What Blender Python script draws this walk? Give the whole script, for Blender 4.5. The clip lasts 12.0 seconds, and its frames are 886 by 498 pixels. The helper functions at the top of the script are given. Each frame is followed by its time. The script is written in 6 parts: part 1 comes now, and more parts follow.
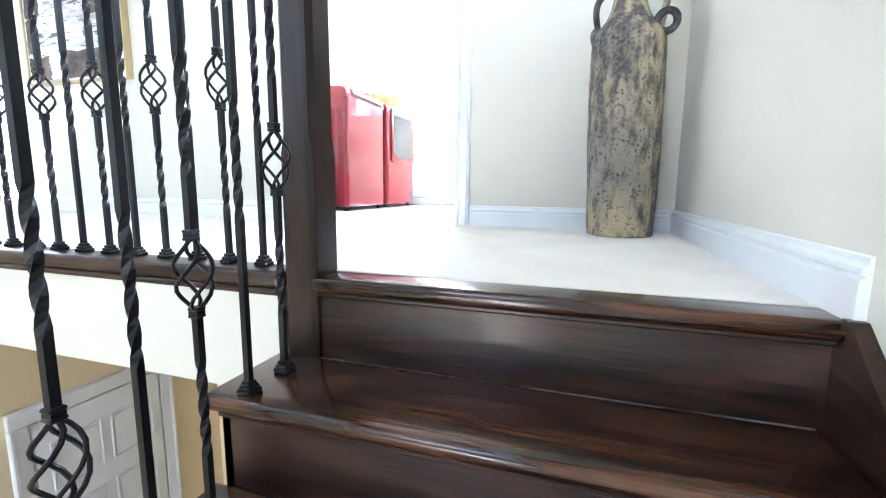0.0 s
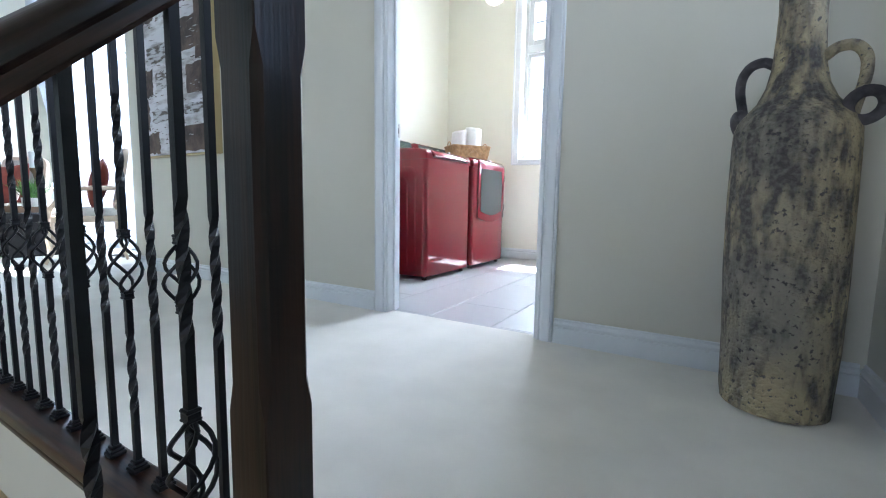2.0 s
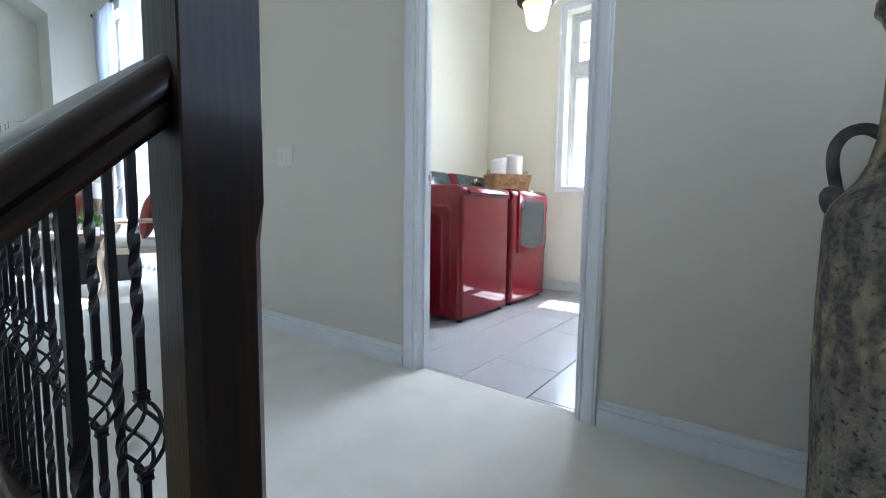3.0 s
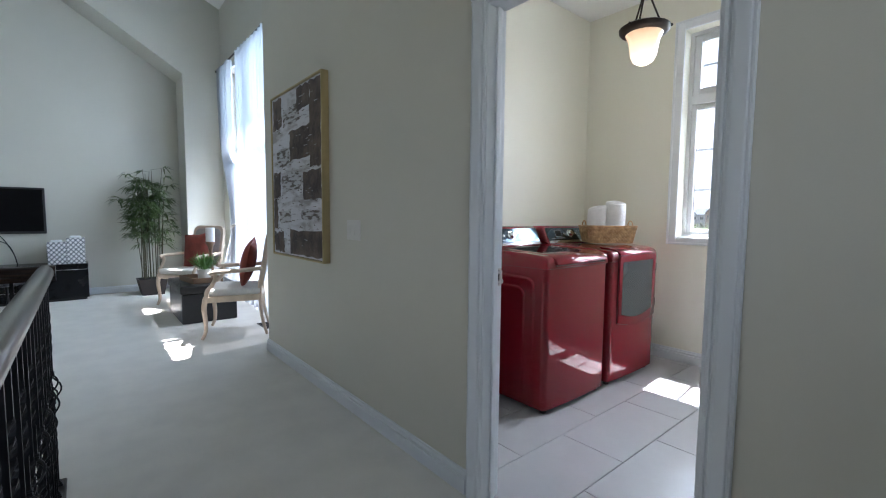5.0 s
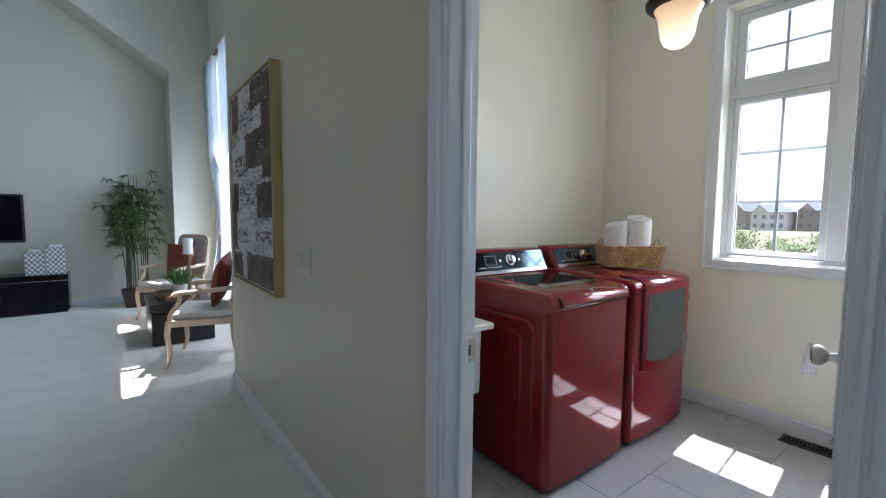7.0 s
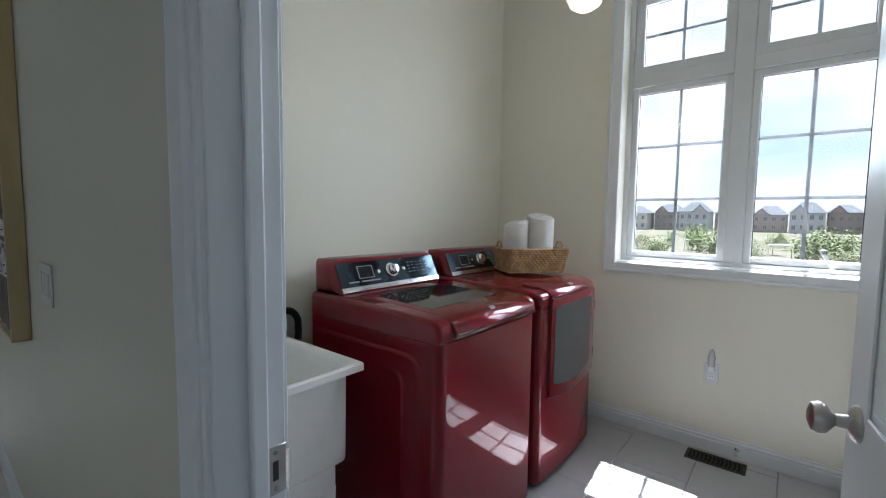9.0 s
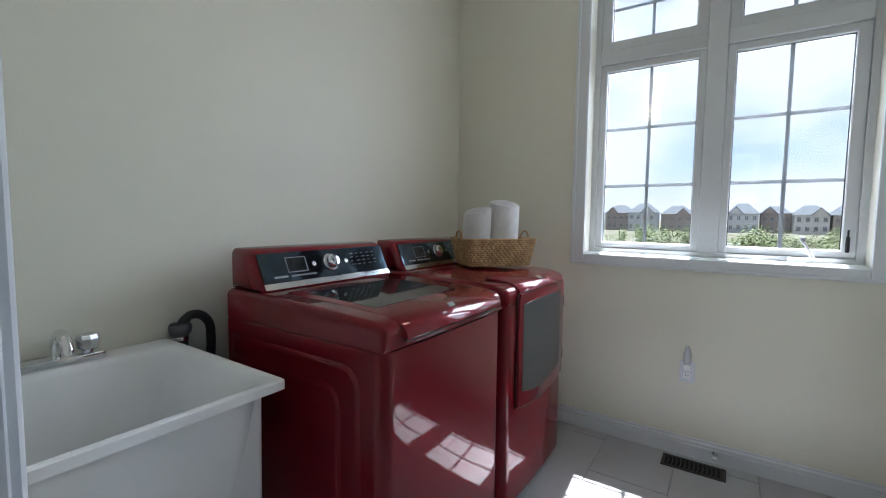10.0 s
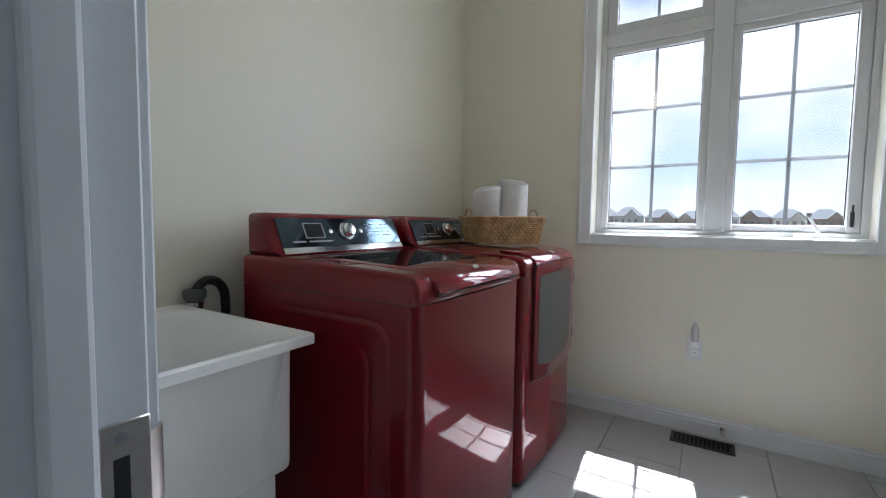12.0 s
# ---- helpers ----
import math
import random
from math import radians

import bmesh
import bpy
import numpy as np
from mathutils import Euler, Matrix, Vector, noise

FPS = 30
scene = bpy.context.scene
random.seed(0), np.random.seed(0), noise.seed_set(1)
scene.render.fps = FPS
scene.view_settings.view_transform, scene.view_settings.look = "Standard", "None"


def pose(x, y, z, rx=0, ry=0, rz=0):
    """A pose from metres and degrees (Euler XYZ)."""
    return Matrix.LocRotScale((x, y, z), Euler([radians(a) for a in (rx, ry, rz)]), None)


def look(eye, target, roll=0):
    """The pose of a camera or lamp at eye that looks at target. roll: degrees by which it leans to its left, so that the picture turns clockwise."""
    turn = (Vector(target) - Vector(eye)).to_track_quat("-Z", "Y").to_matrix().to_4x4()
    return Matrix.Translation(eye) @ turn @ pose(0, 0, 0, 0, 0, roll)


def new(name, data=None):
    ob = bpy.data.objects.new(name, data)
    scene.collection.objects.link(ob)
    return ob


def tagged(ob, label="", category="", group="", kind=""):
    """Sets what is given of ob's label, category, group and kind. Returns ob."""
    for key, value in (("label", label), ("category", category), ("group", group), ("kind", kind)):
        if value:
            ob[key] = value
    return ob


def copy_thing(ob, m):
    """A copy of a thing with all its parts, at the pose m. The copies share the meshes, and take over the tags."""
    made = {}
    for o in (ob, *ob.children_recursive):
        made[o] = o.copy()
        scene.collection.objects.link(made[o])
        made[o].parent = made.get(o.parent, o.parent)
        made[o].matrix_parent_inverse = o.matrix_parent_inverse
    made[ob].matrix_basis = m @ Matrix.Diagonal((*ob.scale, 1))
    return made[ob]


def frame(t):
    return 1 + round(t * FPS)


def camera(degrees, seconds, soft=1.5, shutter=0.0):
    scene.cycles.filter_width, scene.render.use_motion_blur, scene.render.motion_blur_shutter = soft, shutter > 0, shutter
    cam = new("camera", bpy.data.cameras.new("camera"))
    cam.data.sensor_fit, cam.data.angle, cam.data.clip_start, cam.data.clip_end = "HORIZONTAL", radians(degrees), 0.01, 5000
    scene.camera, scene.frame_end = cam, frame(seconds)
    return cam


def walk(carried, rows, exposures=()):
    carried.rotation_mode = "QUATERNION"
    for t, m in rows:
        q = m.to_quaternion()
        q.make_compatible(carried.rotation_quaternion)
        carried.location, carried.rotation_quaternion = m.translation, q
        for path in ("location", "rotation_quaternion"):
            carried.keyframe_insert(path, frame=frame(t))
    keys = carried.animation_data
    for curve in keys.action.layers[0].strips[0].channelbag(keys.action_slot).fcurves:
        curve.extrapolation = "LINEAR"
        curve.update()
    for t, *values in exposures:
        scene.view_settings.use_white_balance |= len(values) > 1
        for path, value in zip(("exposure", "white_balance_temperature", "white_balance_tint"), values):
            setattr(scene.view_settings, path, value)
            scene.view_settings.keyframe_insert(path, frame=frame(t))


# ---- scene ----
cam = camera(91.6, 12.0, soft=1.1)
METRES, EYE, TILT, LEAN, TURN = 3.36, 0.2, 0.0, 0.0, 17.5
ROWS = [
    (0.0, 0.0, 0.0, 0.0, 0.08, -8.17, -0.54),
    (0.5, 0.004, 0.0373, 0.0281, 3.09, -7.26, -0.8),
    (1.0, 0.011, 0.0712, 0.0536, 5.78, -6.92, -0.82),
    (1.5, 0.0259, 0.0999, 0.0879, 10.12, -6.45, -0.84),
    (2.0, 0.0267, 0.1327, 0.1144, 13.5, -6.11, -0.88),
    (2.5, 0.0228, 0.1614, 0.1515, 16.97, -5.6, -0.83),
    (3.0, 0.0291, 0.1879, 0.1785, 19.36, -5.1, -0.75),
    (3.5, 0.0368, 0.2115, 0.2135, 23.56, -4.54, -0.59),
    (5.5, 0.0149, 0.3429, 0.315, 34.21, -4.38, -0.48),
    (6.0, 0.0079, 0.3854, 0.3253, 35.03, -4.49, -0.49),
    (6.5, -0.0055, 0.4328, 0.3386, 35.13, -4.57, -0.55),
    (8.5, -0.0517, 0.6074, 0.3438, 28.02, -4.5, -0.63),
    (9.0, -0.0714, 0.6479, 0.3379, 21.71, -4.42, -0.71),
    (9.5, -0.0866, 0.6913, 0.3298, 18.13, -4.37, -0.66),
    (10.0, -0.0949, 0.7371, 0.3147, 16.25, -4.21, -0.65),
    (10.5, -0.1024, 0.765, 0.2975, 15.15, -4.06, -0.65),
    (11.0, -0.1067, 0.7721, 0.2774, 14.62, -4.01, -0.65),
    (11.5, -0.1152, 0.7597, 0.2681, 14.43, -3.91, -0.69),
    (12.0, -0.1295, 0.73, 0.2741, 14.52, -3.74, -0.75),
]
EXPOSURES = [(0.0, 6.16, 5560, 18), (0.5, 5.88, 5560, 18), (1.0, 5.42, 5540, 17), (1.5, 4.96, 5510, 16), (2.0, 4.42, 5460, 15), (2.5, 4.16, 5460, 15), (3.0, 3.96, 5530, 15),
             (3.5, 3.86, 5600, 16), (5.5, 3.08, 5780, 16), (6.5, 2.96, 5810, 16), (8.5, 2.74, 5830, 15), (9.5, 2.55, 5690, 14), (10.5, 2.46, 5680, 14), (12.0, 2.52, 5840, 15)]
walk(cam, [(t, pose(0, 0, EYE, TILT, LEAN, TURN) @ pose(METRES * x, METRES * y, METRES * z, 90 + pitch, roll, yaw)) for t, x, y, z, yaw, pitch, roll in ROWS], EXPOSURES)

# ---- light ----
SUN_WAY = Vector((0.045, -0.48, -1.0)).normalized()
world = bpy.data.worlds.new("sky")
scene.world = world
world.use_nodes = True
wn, wl = world.node_tree.nodes, world.node_tree.links
sky = wn.new("ShaderNodeTexSky")
sky.sky_type, sky.sun_disc = "NISHITA", False
sky.sun_elevation, sky.sun_rotation = radians(64.3), radians(-5.4)
clouds = wn.new("ShaderNodeTexNoise")
clouds.inputs["Scale"].default_value, clouds.inputs["Detail"].default_value = 2.6, 6.0
cramp = wn.new("ShaderNodeValToRGB")
cramp.color_ramp.elements[0].position, cramp.color_ramp.elements[1].position = 0.33, 0.52
cmix = wn.new("ShaderNodeMix")
cmix.data_type = "RGBA"
cmix.inputs[7].default_value = (4.2, 4.3, 4.4, 1)
wco, wmap = wn.new("ShaderNodeTexCoord"), wn.new("ShaderNodeMapping")
wmap.inputs["Scale"].default_value = (1, 1, 2.2)
wl.new(wco.outputs["Generated"], wmap.inputs["Vector"])
wl.new(wmap.outputs["Vector"], clouds.inputs["Vector"])
wl.new(clouds.outputs["Fac"], cramp.inputs["Fac"])
wl.new(cramp.outputs["Color"], cmix.inputs[0])
thin = wn.new("ShaderNodeVectorMath")
thin.operation = "MULTIPLY"
thin.inputs[1].default_value = (0.5, 0.5, 0.5)
wl.new(sky.outputs["Color"], thin.inputs[0])
wl.new(thin.outputs[0], cmix.inputs[6])
wl.new(cmix.outputs[2], wn["Background"].inputs["Color"])
wn["Background"].inputs["Strength"].default_value = 0.05

sun = new("sun", bpy.data.lights.new("sun", "SUN"))
sun.data.energy, sun.data.angle, sun.data.color = 5.0, radians(0.5), (1.0, 0.96, 0.88)
sun.matrix_world = look((0, 0, 20), Vector((0, 0, 20)) + SUN_WAY)


def area_lamp(name, eye, target, w, h, watts, color=(0.80, 0.91, 1.0)):
    """A rectangular area lamp: daylight through a window, and the added fill lamps."""
    ob = new(name, bpy.data.lights.new(name, "AREA"))
    ob.data.shape, ob.data.size, ob.data.size_y = "RECTANGLE", w, h
    ob.data.energy, ob.data.color = watts, color
    ob.matrix_world = look(eye, target)
    return ob


area_lamp("laundry_daylight", (-1.45, 5.85, 2.45), (-1.1, 3.2, 0.7), 2.5, 1.7, 31.0, (0.89, 0.95, 0.97))
area_lamp("laundry_daylight_side", (0.40, 5.75, 2.45), (-2.5, 3.75, 1.05), 1.9, 2.0, 14.0, (0.89, 0.95, 0.97))
bulb = new("pendant_bulb", bpy.data.lights.new("pendant_bulb", "POINT"))
bulb.data.energy, bulb.data.shadow_soft_size, bulb.data.color = 0.35, 0.07, (1.0, 0.80, 0.52)
bulb.location = (-1.627, 3.85, 2.12)
area_lamp("family_daylight", (-5.9, 3.90, 2.3), (-5.9, 0.6, 0.6), 3.4, 2.6, 54, (0.79, 0.93, 1.0))
area_lamp("hall_daylight", (0.80, 1.6, 1.75), (-2.0, 1.2, 0.8), 0.9, 1.2, 0.16)
# two fill lamps added behind unseen openings, for the stairs and lower hall
area_lamp("stair_daylight", (-1.6, -3.72, 1.9), (-1.6, 0.0, 1.2), 2.0, 1.6, 0.09)
area_lamp("lower_daylight", (-1.0, -3.66, -1.5), (-1.6, 1.0, -1.6), 1.4, 1.2, 0.62, (1.0, 0.95, 0.86))

# ---- materials ----
def material(name, color, rough=0.6, metal=0.0, noise_scale=0.0, amount=0.08, bump=0.0, bump_scale=60.0, coat=0.0,
             stretch=(1, 1, 1), emit=0.0, second=None, lo=0.35, hi=0.65, spec=0.5, vary=0.0, rough_var=0.0):
    m = bpy.data.materials.new(name)
    m.use_nodes = True
    n, l = m.node_tree.nodes, m.node_tree.links
    b = n["Principled BSDF"]
    b.inputs["Base Color"].default_value = (*color, 1)
    b.inputs["Roughness"].default_value, b.inputs["Metallic"].default_value = rough, metal
    b.inputs["Coat Weight"].default_value, b.inputs["Coat Roughness"].default_value = coat, 0.04
    b.inputs["Specular IOR Level"].default_value = spec
    if emit:
        b.inputs["Emission Color"].default_value, b.inputs["Emission Strength"].default_value = (*color, 1), emit
    co, mp = n.new("ShaderNodeTexCoord"), n.new("ShaderNodeMapping")
    mp.inputs["Scale"].default_value = stretch
    l.new(co.outputs["Object"], mp.inputs["Vector"])
    last = None
    if noise_scale:
        t = n.new("ShaderNodeTexNoise")
        t.inputs["Scale"].default_value, t.inputs["Detail"].default_value = noise_scale, 7.0
        l.new(mp.outputs["Vector"], t.inputs["Vector"])
        r = n.new("ShaderNodeValToRGB")
        r.color_ramp.elements[0].position, r.color_ramp.elements[1].position = lo, hi
        dark = second or tuple(c * (1 - amount) for c in color)
        r.color_ramp.elements[0].color, r.color_ramp.elements[1].color = (*dark, 1), (*color, 1)
        l.new(t.outputs["Fac"], r.inputs["Fac"])
        last = r.outputs["Color"]
        if rough_var:
            rr = n.new("ShaderNodeMapRange")
            rr.inputs["To Min"].default_value, rr.inputs["To Max"].default_value = rough - rough_var, rough + rough_var
            l.new(t.outputs["Fac"], rr.inputs["Value"])
            l.new(rr.outputs["Result"], b.inputs["Roughness"])
    if vary:
        oi, hs, mr = n.new("ShaderNodeObjectInfo"), n.new("ShaderNodeHueSaturation"), n.new("ShaderNodeMapRange")
        mr.inputs["To Min"].default_value, mr.inputs["To Max"].default_value = 1 - vary, 1 + vary
        l.new(oi.outputs["Random"], mr.inputs["Value"])
        l.new(mr.outputs["Result"], hs.inputs["Value"])
        hs.inputs["Color"].default_value = (*color, 1)
        if last:
            l.new(last, hs.inputs["Color"])
        last = hs.outputs["Color"]
    if last:
        l.new(last, b.inputs["Base Color"])
    if bump:
        t2, bp = n.new("ShaderNodeTexNoise"), n.new("ShaderNodeBump")
        t2.inputs["Scale"].default_value, t2.inputs["Detail"].default_value = bump_scale, 5.0
        bp.inputs["Strength"].default_value, bp.inputs["Distance"].default_value = bump, 0.01
        l.new(mp.outputs["Vector"], t2.inputs["Vector"])
        l.new(t2.outputs["Fac"], bp.inputs["Height"])
        l.new(bp.outputs["Normal"], b.inputs["Normal"])
    return m


def wood_material(name, light, dark, rough, axis, coat=0.25):
    """Stained oak: long grain along one axis, fine pores and broad cathedral figure."""
    m = bpy.data.materials.new(name)
    m.use_nodes = True
    n, l = m.node_tree.nodes, m.node_tree.links
    b = n["Principled BSDF"]
    b.inputs["Specular IOR Level"].default_value = 0.3
    b.inputs["Roughness"].default_value, b.inputs["Coat Weight"].default_value, b.inputs["Coat Roughness"].default_value = rough, coat, 0.12
    co, mp, mp2 = n.new("ShaderNodeTexCoord"), n.new("ShaderNodeMapping"), n.new("ShaderNodeMapping")
    sc = [5.5, 5.5, 5.5]
    sc["xyz".index(axis)] = 0.75
    fine = [170.0, 170.0, 170.0]
    fine["xyz".index(axis)] = 6.0
    mp.inputs["Scale"].default_value, mp2.inputs["Scale"].default_value = sc, fine
    broad, pores = n.new("ShaderNodeTexNoise"), n.new("ShaderNodeTexNoise")
    broad.inputs["Scale"].default_value, broad.inputs["Detail"].default_value, broad.inputs["Distortion"].default_value = 1.0, 2.0, 0.35
    pores.inputs["Scale"].default_value, pores.inputs["Detail"].default_value = 1.0, 4.0
    l.new(co.outputs["Object"], mp.inputs["Vector"])
    l.new(co.outputs["Object"], mp2.inputs["Vector"])
    l.new(mp.outputs["Vector"], broad.inputs["Vector"])
    l.new(mp2.outputs["Vector"], pores.inputs["Vector"])
    turns, wave, blend = n.new("ShaderNodeMath"), n.new("ShaderNodeMath"), n.new("ShaderNodeMath")
    turns.operation, wave.operation, blend.operation = "MULTIPLY", "SINE", "MULTIPLY_ADD"
    turns.inputs[1].default_value, blend.inputs[1].default_value = 62.0, 0.17
    l.new(broad.outputs["Fac"], turns.inputs[0])
    l.new(turns.outputs[0], wave.inputs[0])
    l.new(wave.outputs[0], blend.inputs[0])
    l.new(pores.outputs["Fac"], blend.inputs[2])
    r = n.new("ShaderNodeValToRGB")
    r.color_ramp.elements[0].position, r.color_ramp.elements[1].position = 0.28, 0.72
    r.color_ramp.elements[0].color, r.color_ramp.elements[1].color = (*dark, 1), (*light, 1)
    l.new(blend.outputs[0], r.inputs["Fac"])
    l.new(r.outputs["Color"], b.inputs["Base Color"])
    bp = n.new("ShaderNodeBump")
    bp.inputs["Strength"].default_value, bp.inputs["Distance"].default_value = 0.14, 0.003
    l.new(pores.outputs["Fac"], bp.inputs["Height"])
    l.new(bp.outputs["Normal"], b.inputs["Normal"])
    return m


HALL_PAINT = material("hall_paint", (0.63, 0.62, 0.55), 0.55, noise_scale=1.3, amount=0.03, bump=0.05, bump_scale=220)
# hall paint again, the north wall's dimmer, warmer light put into its colour
WARM_SHADE_PAINT = material("warm_shade_paint", (0.61, 0.592, 0.512), 0.55, noise_scale=1.3, amount=0.03, bump=0.05, bump_scale=220)
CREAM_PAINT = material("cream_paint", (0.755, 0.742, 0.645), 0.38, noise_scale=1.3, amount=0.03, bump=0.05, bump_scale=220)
BEIGE_PAINT = material("beige_paint", (0.72, 0.60, 0.38), 0.6, noise_scale=1.3, amount=0.03, bump=0.05, bump_scale=220)
CEILING_PAINT = material("ceiling_paint", (0.84, 0.84, 0.82), 0.8, noise_scale=2.0, amount=0.02, bump=0.08, bump_scale=150)
TRIM_WHITE = material("trim_white", (0.71, 0.74, 0.77), 0.32, noise_scale=3.0, amount=0.03, bump=0.02, bump_scale=90)
CARPET = material("carpet", (0.82, 0.80, 0.745), 0.95, noise_scale=5.0, amount=0.07, bump=0.4, bump_scale=560, spec=0.12)
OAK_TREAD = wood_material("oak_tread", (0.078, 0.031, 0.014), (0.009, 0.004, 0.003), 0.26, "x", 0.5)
OAK_X = wood_material("dark_oak_x", (0.042, 0.018, 0.010), (0.007, 0.003, 0.0025), 0.28, "x", 0.5)
OAK_Y = wood_material("dark_oak_y", (0.032, 0.014, 0.008), (0.006, 0.003, 0.002), 0.30, "y", 0.4)
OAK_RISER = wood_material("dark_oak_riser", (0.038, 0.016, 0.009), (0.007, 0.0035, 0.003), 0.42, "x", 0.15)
OAK_Z = wood_material("dark_oak_z", (0.020, 0.0075, 0.004), (0.0045, 0.002, 0.0018), 0.32, "z", 0.15)
IRON = material("black_iron", (0.007, 0.008, 0.011), 0.4, metal=0.0, noise_scale=40, amount=0.3, spec=0.3, bump=0.05, bump_scale=200)
RED = material("red_enamel", (0.17, 0.0040, 0.012), 0.32, metal=0.3, noise_scale=900, amount=0.15, coat=1.0, spec=0.0)
RED.node_tree.nodes["Principled BSDF"].inputs["Coat IOR"].default_value = 1.48
BLACK_GLASS = material("black_glass", (0.012, 0.012, 0.014), 0.05, noise_scale=6, amount=0.2)
PANEL_GLASS = material("panel_glass", (0.012, 0.012, 0.014), 0.06, noise_scale=6, amount=0.2)
# raised IOR and blue tint put the sky's reflection into the panel
PANEL_GLASS.node_tree.nodes["Principled BSDF"].inputs["IOR"].default_value = 2.1
PANEL_GLASS.node_tree.nodes["Principled BSDF"].inputs["Specular Tint"].default_value = (0.5, 0.75, 1.0, 1)
CHROME = material("chrome", (0.78, 0.79, 0.80), 0.12, metal=1.0, noise_scale=30, amount=0.06)
NICKEL = material("brushed_nickel", (0.55, 0.53, 0.51), 0.28, metal=1.0, noise_scale=50, amount=0.15, bump=0.03)
TILE = material("floor_tile", (0.44, 0.445, 0.465), 0.28, noise_scale=5.0, amount=0.07, vary=0.03, bump=0.03, bump_scale=25, lo=0.3, hi=0.7)
GROUT = material("grout", (0.36, 0.35, 0.34), 0.9, noise_scale=30, amount=0.2)
TUB_WHITE = material("tub_plastic", (0.86, 0.87, 0.87), 0.35, noise_scale=5, amount=0.04)
VINYL = material("window_vinyl", (0.60, 0.62, 0.63), 0.3, noise_scale=4, amount=0.03)
# grey lowered so the grille bars carry their backlit shade
GREY_BAR = material("grille_bar", (0.24, 0.25, 0.27), 0.45, noise_scale=10, amount=0.1)
BLACK_PLASTIC = material("black_plastic", (0.015, 0.015, 0.016), 0.4, noise_scale=30, amount=0.2)


def glass_material(name, tint, rough=0.0):
    """Thin clear pane: mostly see-through with a weak mirror."""
    m = bpy.data.materials.new(name)
    m.use_nodes = True
    n, l = m.node_tree.nodes, m.node_tree.links
    n.remove(n["Principled BSDF"])
    tr, gl, mix = n.new("ShaderNodeBsdfTransparent"), n.new("ShaderNodeBsdfGlossy"), n.new("ShaderNodeMixShader")
    tr.inputs["Color"].default_value = (*tint, 1)
    gl.inputs["Roughness"].default_value = rough
    fr = n.new("ShaderNodeFresnel")
    l.new(fr.outputs["Fac"], mix.inputs[0])
    l.new(tr.outputs[0], mix.inputs[1])
    l.new(gl.outputs[0], mix.inputs[2])
    l.new(mix.outputs[0], n["Material Output"].inputs["Surface"])
    return m


PANE = glass_material("clear_pane", (0.96, 0.98, 0.98))


# ---- building helpers ----
def box(bm, x0, x1, y0, y1, z0, z1, bevel=0.0, segs=2, m=None):
    made = bmesh.ops.create_cube(bm, size=1)["verts"]
    for v in made:
        v.co = Vector((x0 + (v.co.x + 0.5) * (x1 - x0), y0 + (v.co.y + 0.5) * (y1 - y0), z0 + (v.co.z + 0.5) * (z1 - z0)))
    if m:
        bmesh.ops.transform(bm, matrix=m, verts=made)
    if bevel:
        edges = list({e for v in made for e in v.link_edges})
        bmesh.ops.bevel(bm, geom=edges, offset=bevel, segments=segs, affect="EDGES", profile=0.5)
    return made


def prism(bm, pts, axis, a, b, bevel=0.0, segs=2):
    """Extrudes a closed outline along an axis; outline points are the two other coordinates in xyz order."""
    def at(p, q):
        return {"x": (q, p[0], p[1]), "y": (p[0], q, p[1]), "z": (p[0], p[1], q)}[axis]
    va, vb = [bm.verts.new(at(p, a)) for p in pts], [bm.verts.new(at(p, b)) for p in pts]
    faces = [bm.faces.new(va), bm.faces.new(list(reversed(vb)))]
    for i in range(len(pts)):
        j = (i + 1) % len(pts)
        faces.append(bm.faces.new((va[i], vb[i], vb[j], va[j])))
    bmesh.ops.recalc_face_normals(bm, faces=faces)
    if bevel:
        bmesh.ops.bevel(bm, geom=list({e for f in faces[:2] for e in f.edges}), offset=bevel, segments=segs, affect="EDGES", profile=0.5)
    return faces


def lathe(bm, profile, segs=24, m=None, cap=True):
    """Turns a list of (radius, z) about the z axis."""
    rings = []
    for r, z in profile:
        ring = []
        for i in range(segs):
            a = 2 * math.pi * i / segs
            co = Vector((r * math.cos(a), r * math.sin(a), z))
            ring.append(bm.verts.new(m @ co if m else co))
        rings.append(ring)
    for lo, hi in zip(rings, rings[1:]):
        for i in range(segs):
            bm.faces.new((lo[i], lo[(i + 1) % segs], hi[(i + 1) % segs], hi[i]))
    if cap:
        bm.faces.new(list(reversed(rings[0])))
        bm.faces.new(rings[-1])


def tube(bm, pts, r, segs=8, taper=None, cap=True):
    """A round rod along a list of points."""
    pts = [Vector(p) for p in pts]
    rings = []
    side = None
    for i, p in enumerate(pts):
        d = (pts[min(i + 1, len(pts) - 1)] - pts[max(i - 1, 0)]).normalized()
        if side is None:
            side = d.orthogonal().normalized()
        side = (side - d * side.dot(d)).normalized()
        up = d.cross(side)
        rad = r if taper is None else r + (taper - r) * i / (len(pts) - 1)
        rings.append([bm.verts.new(p + rad * (math.cos(2 * math.pi * k / segs) * side + math.sin(2 * math.pi * k / segs) * up)) for k in range(segs)])
    for lo, hi in zip(rings, rings[1:]):
        for k in range(segs):
            bm.faces.new((lo[k], lo[(k + 1) % segs], hi[(k + 1) % segs], hi[k]))
    if cap:
        bm.faces.new(list(reversed(rings[0])))
        bm.faces.new(rings[-1])


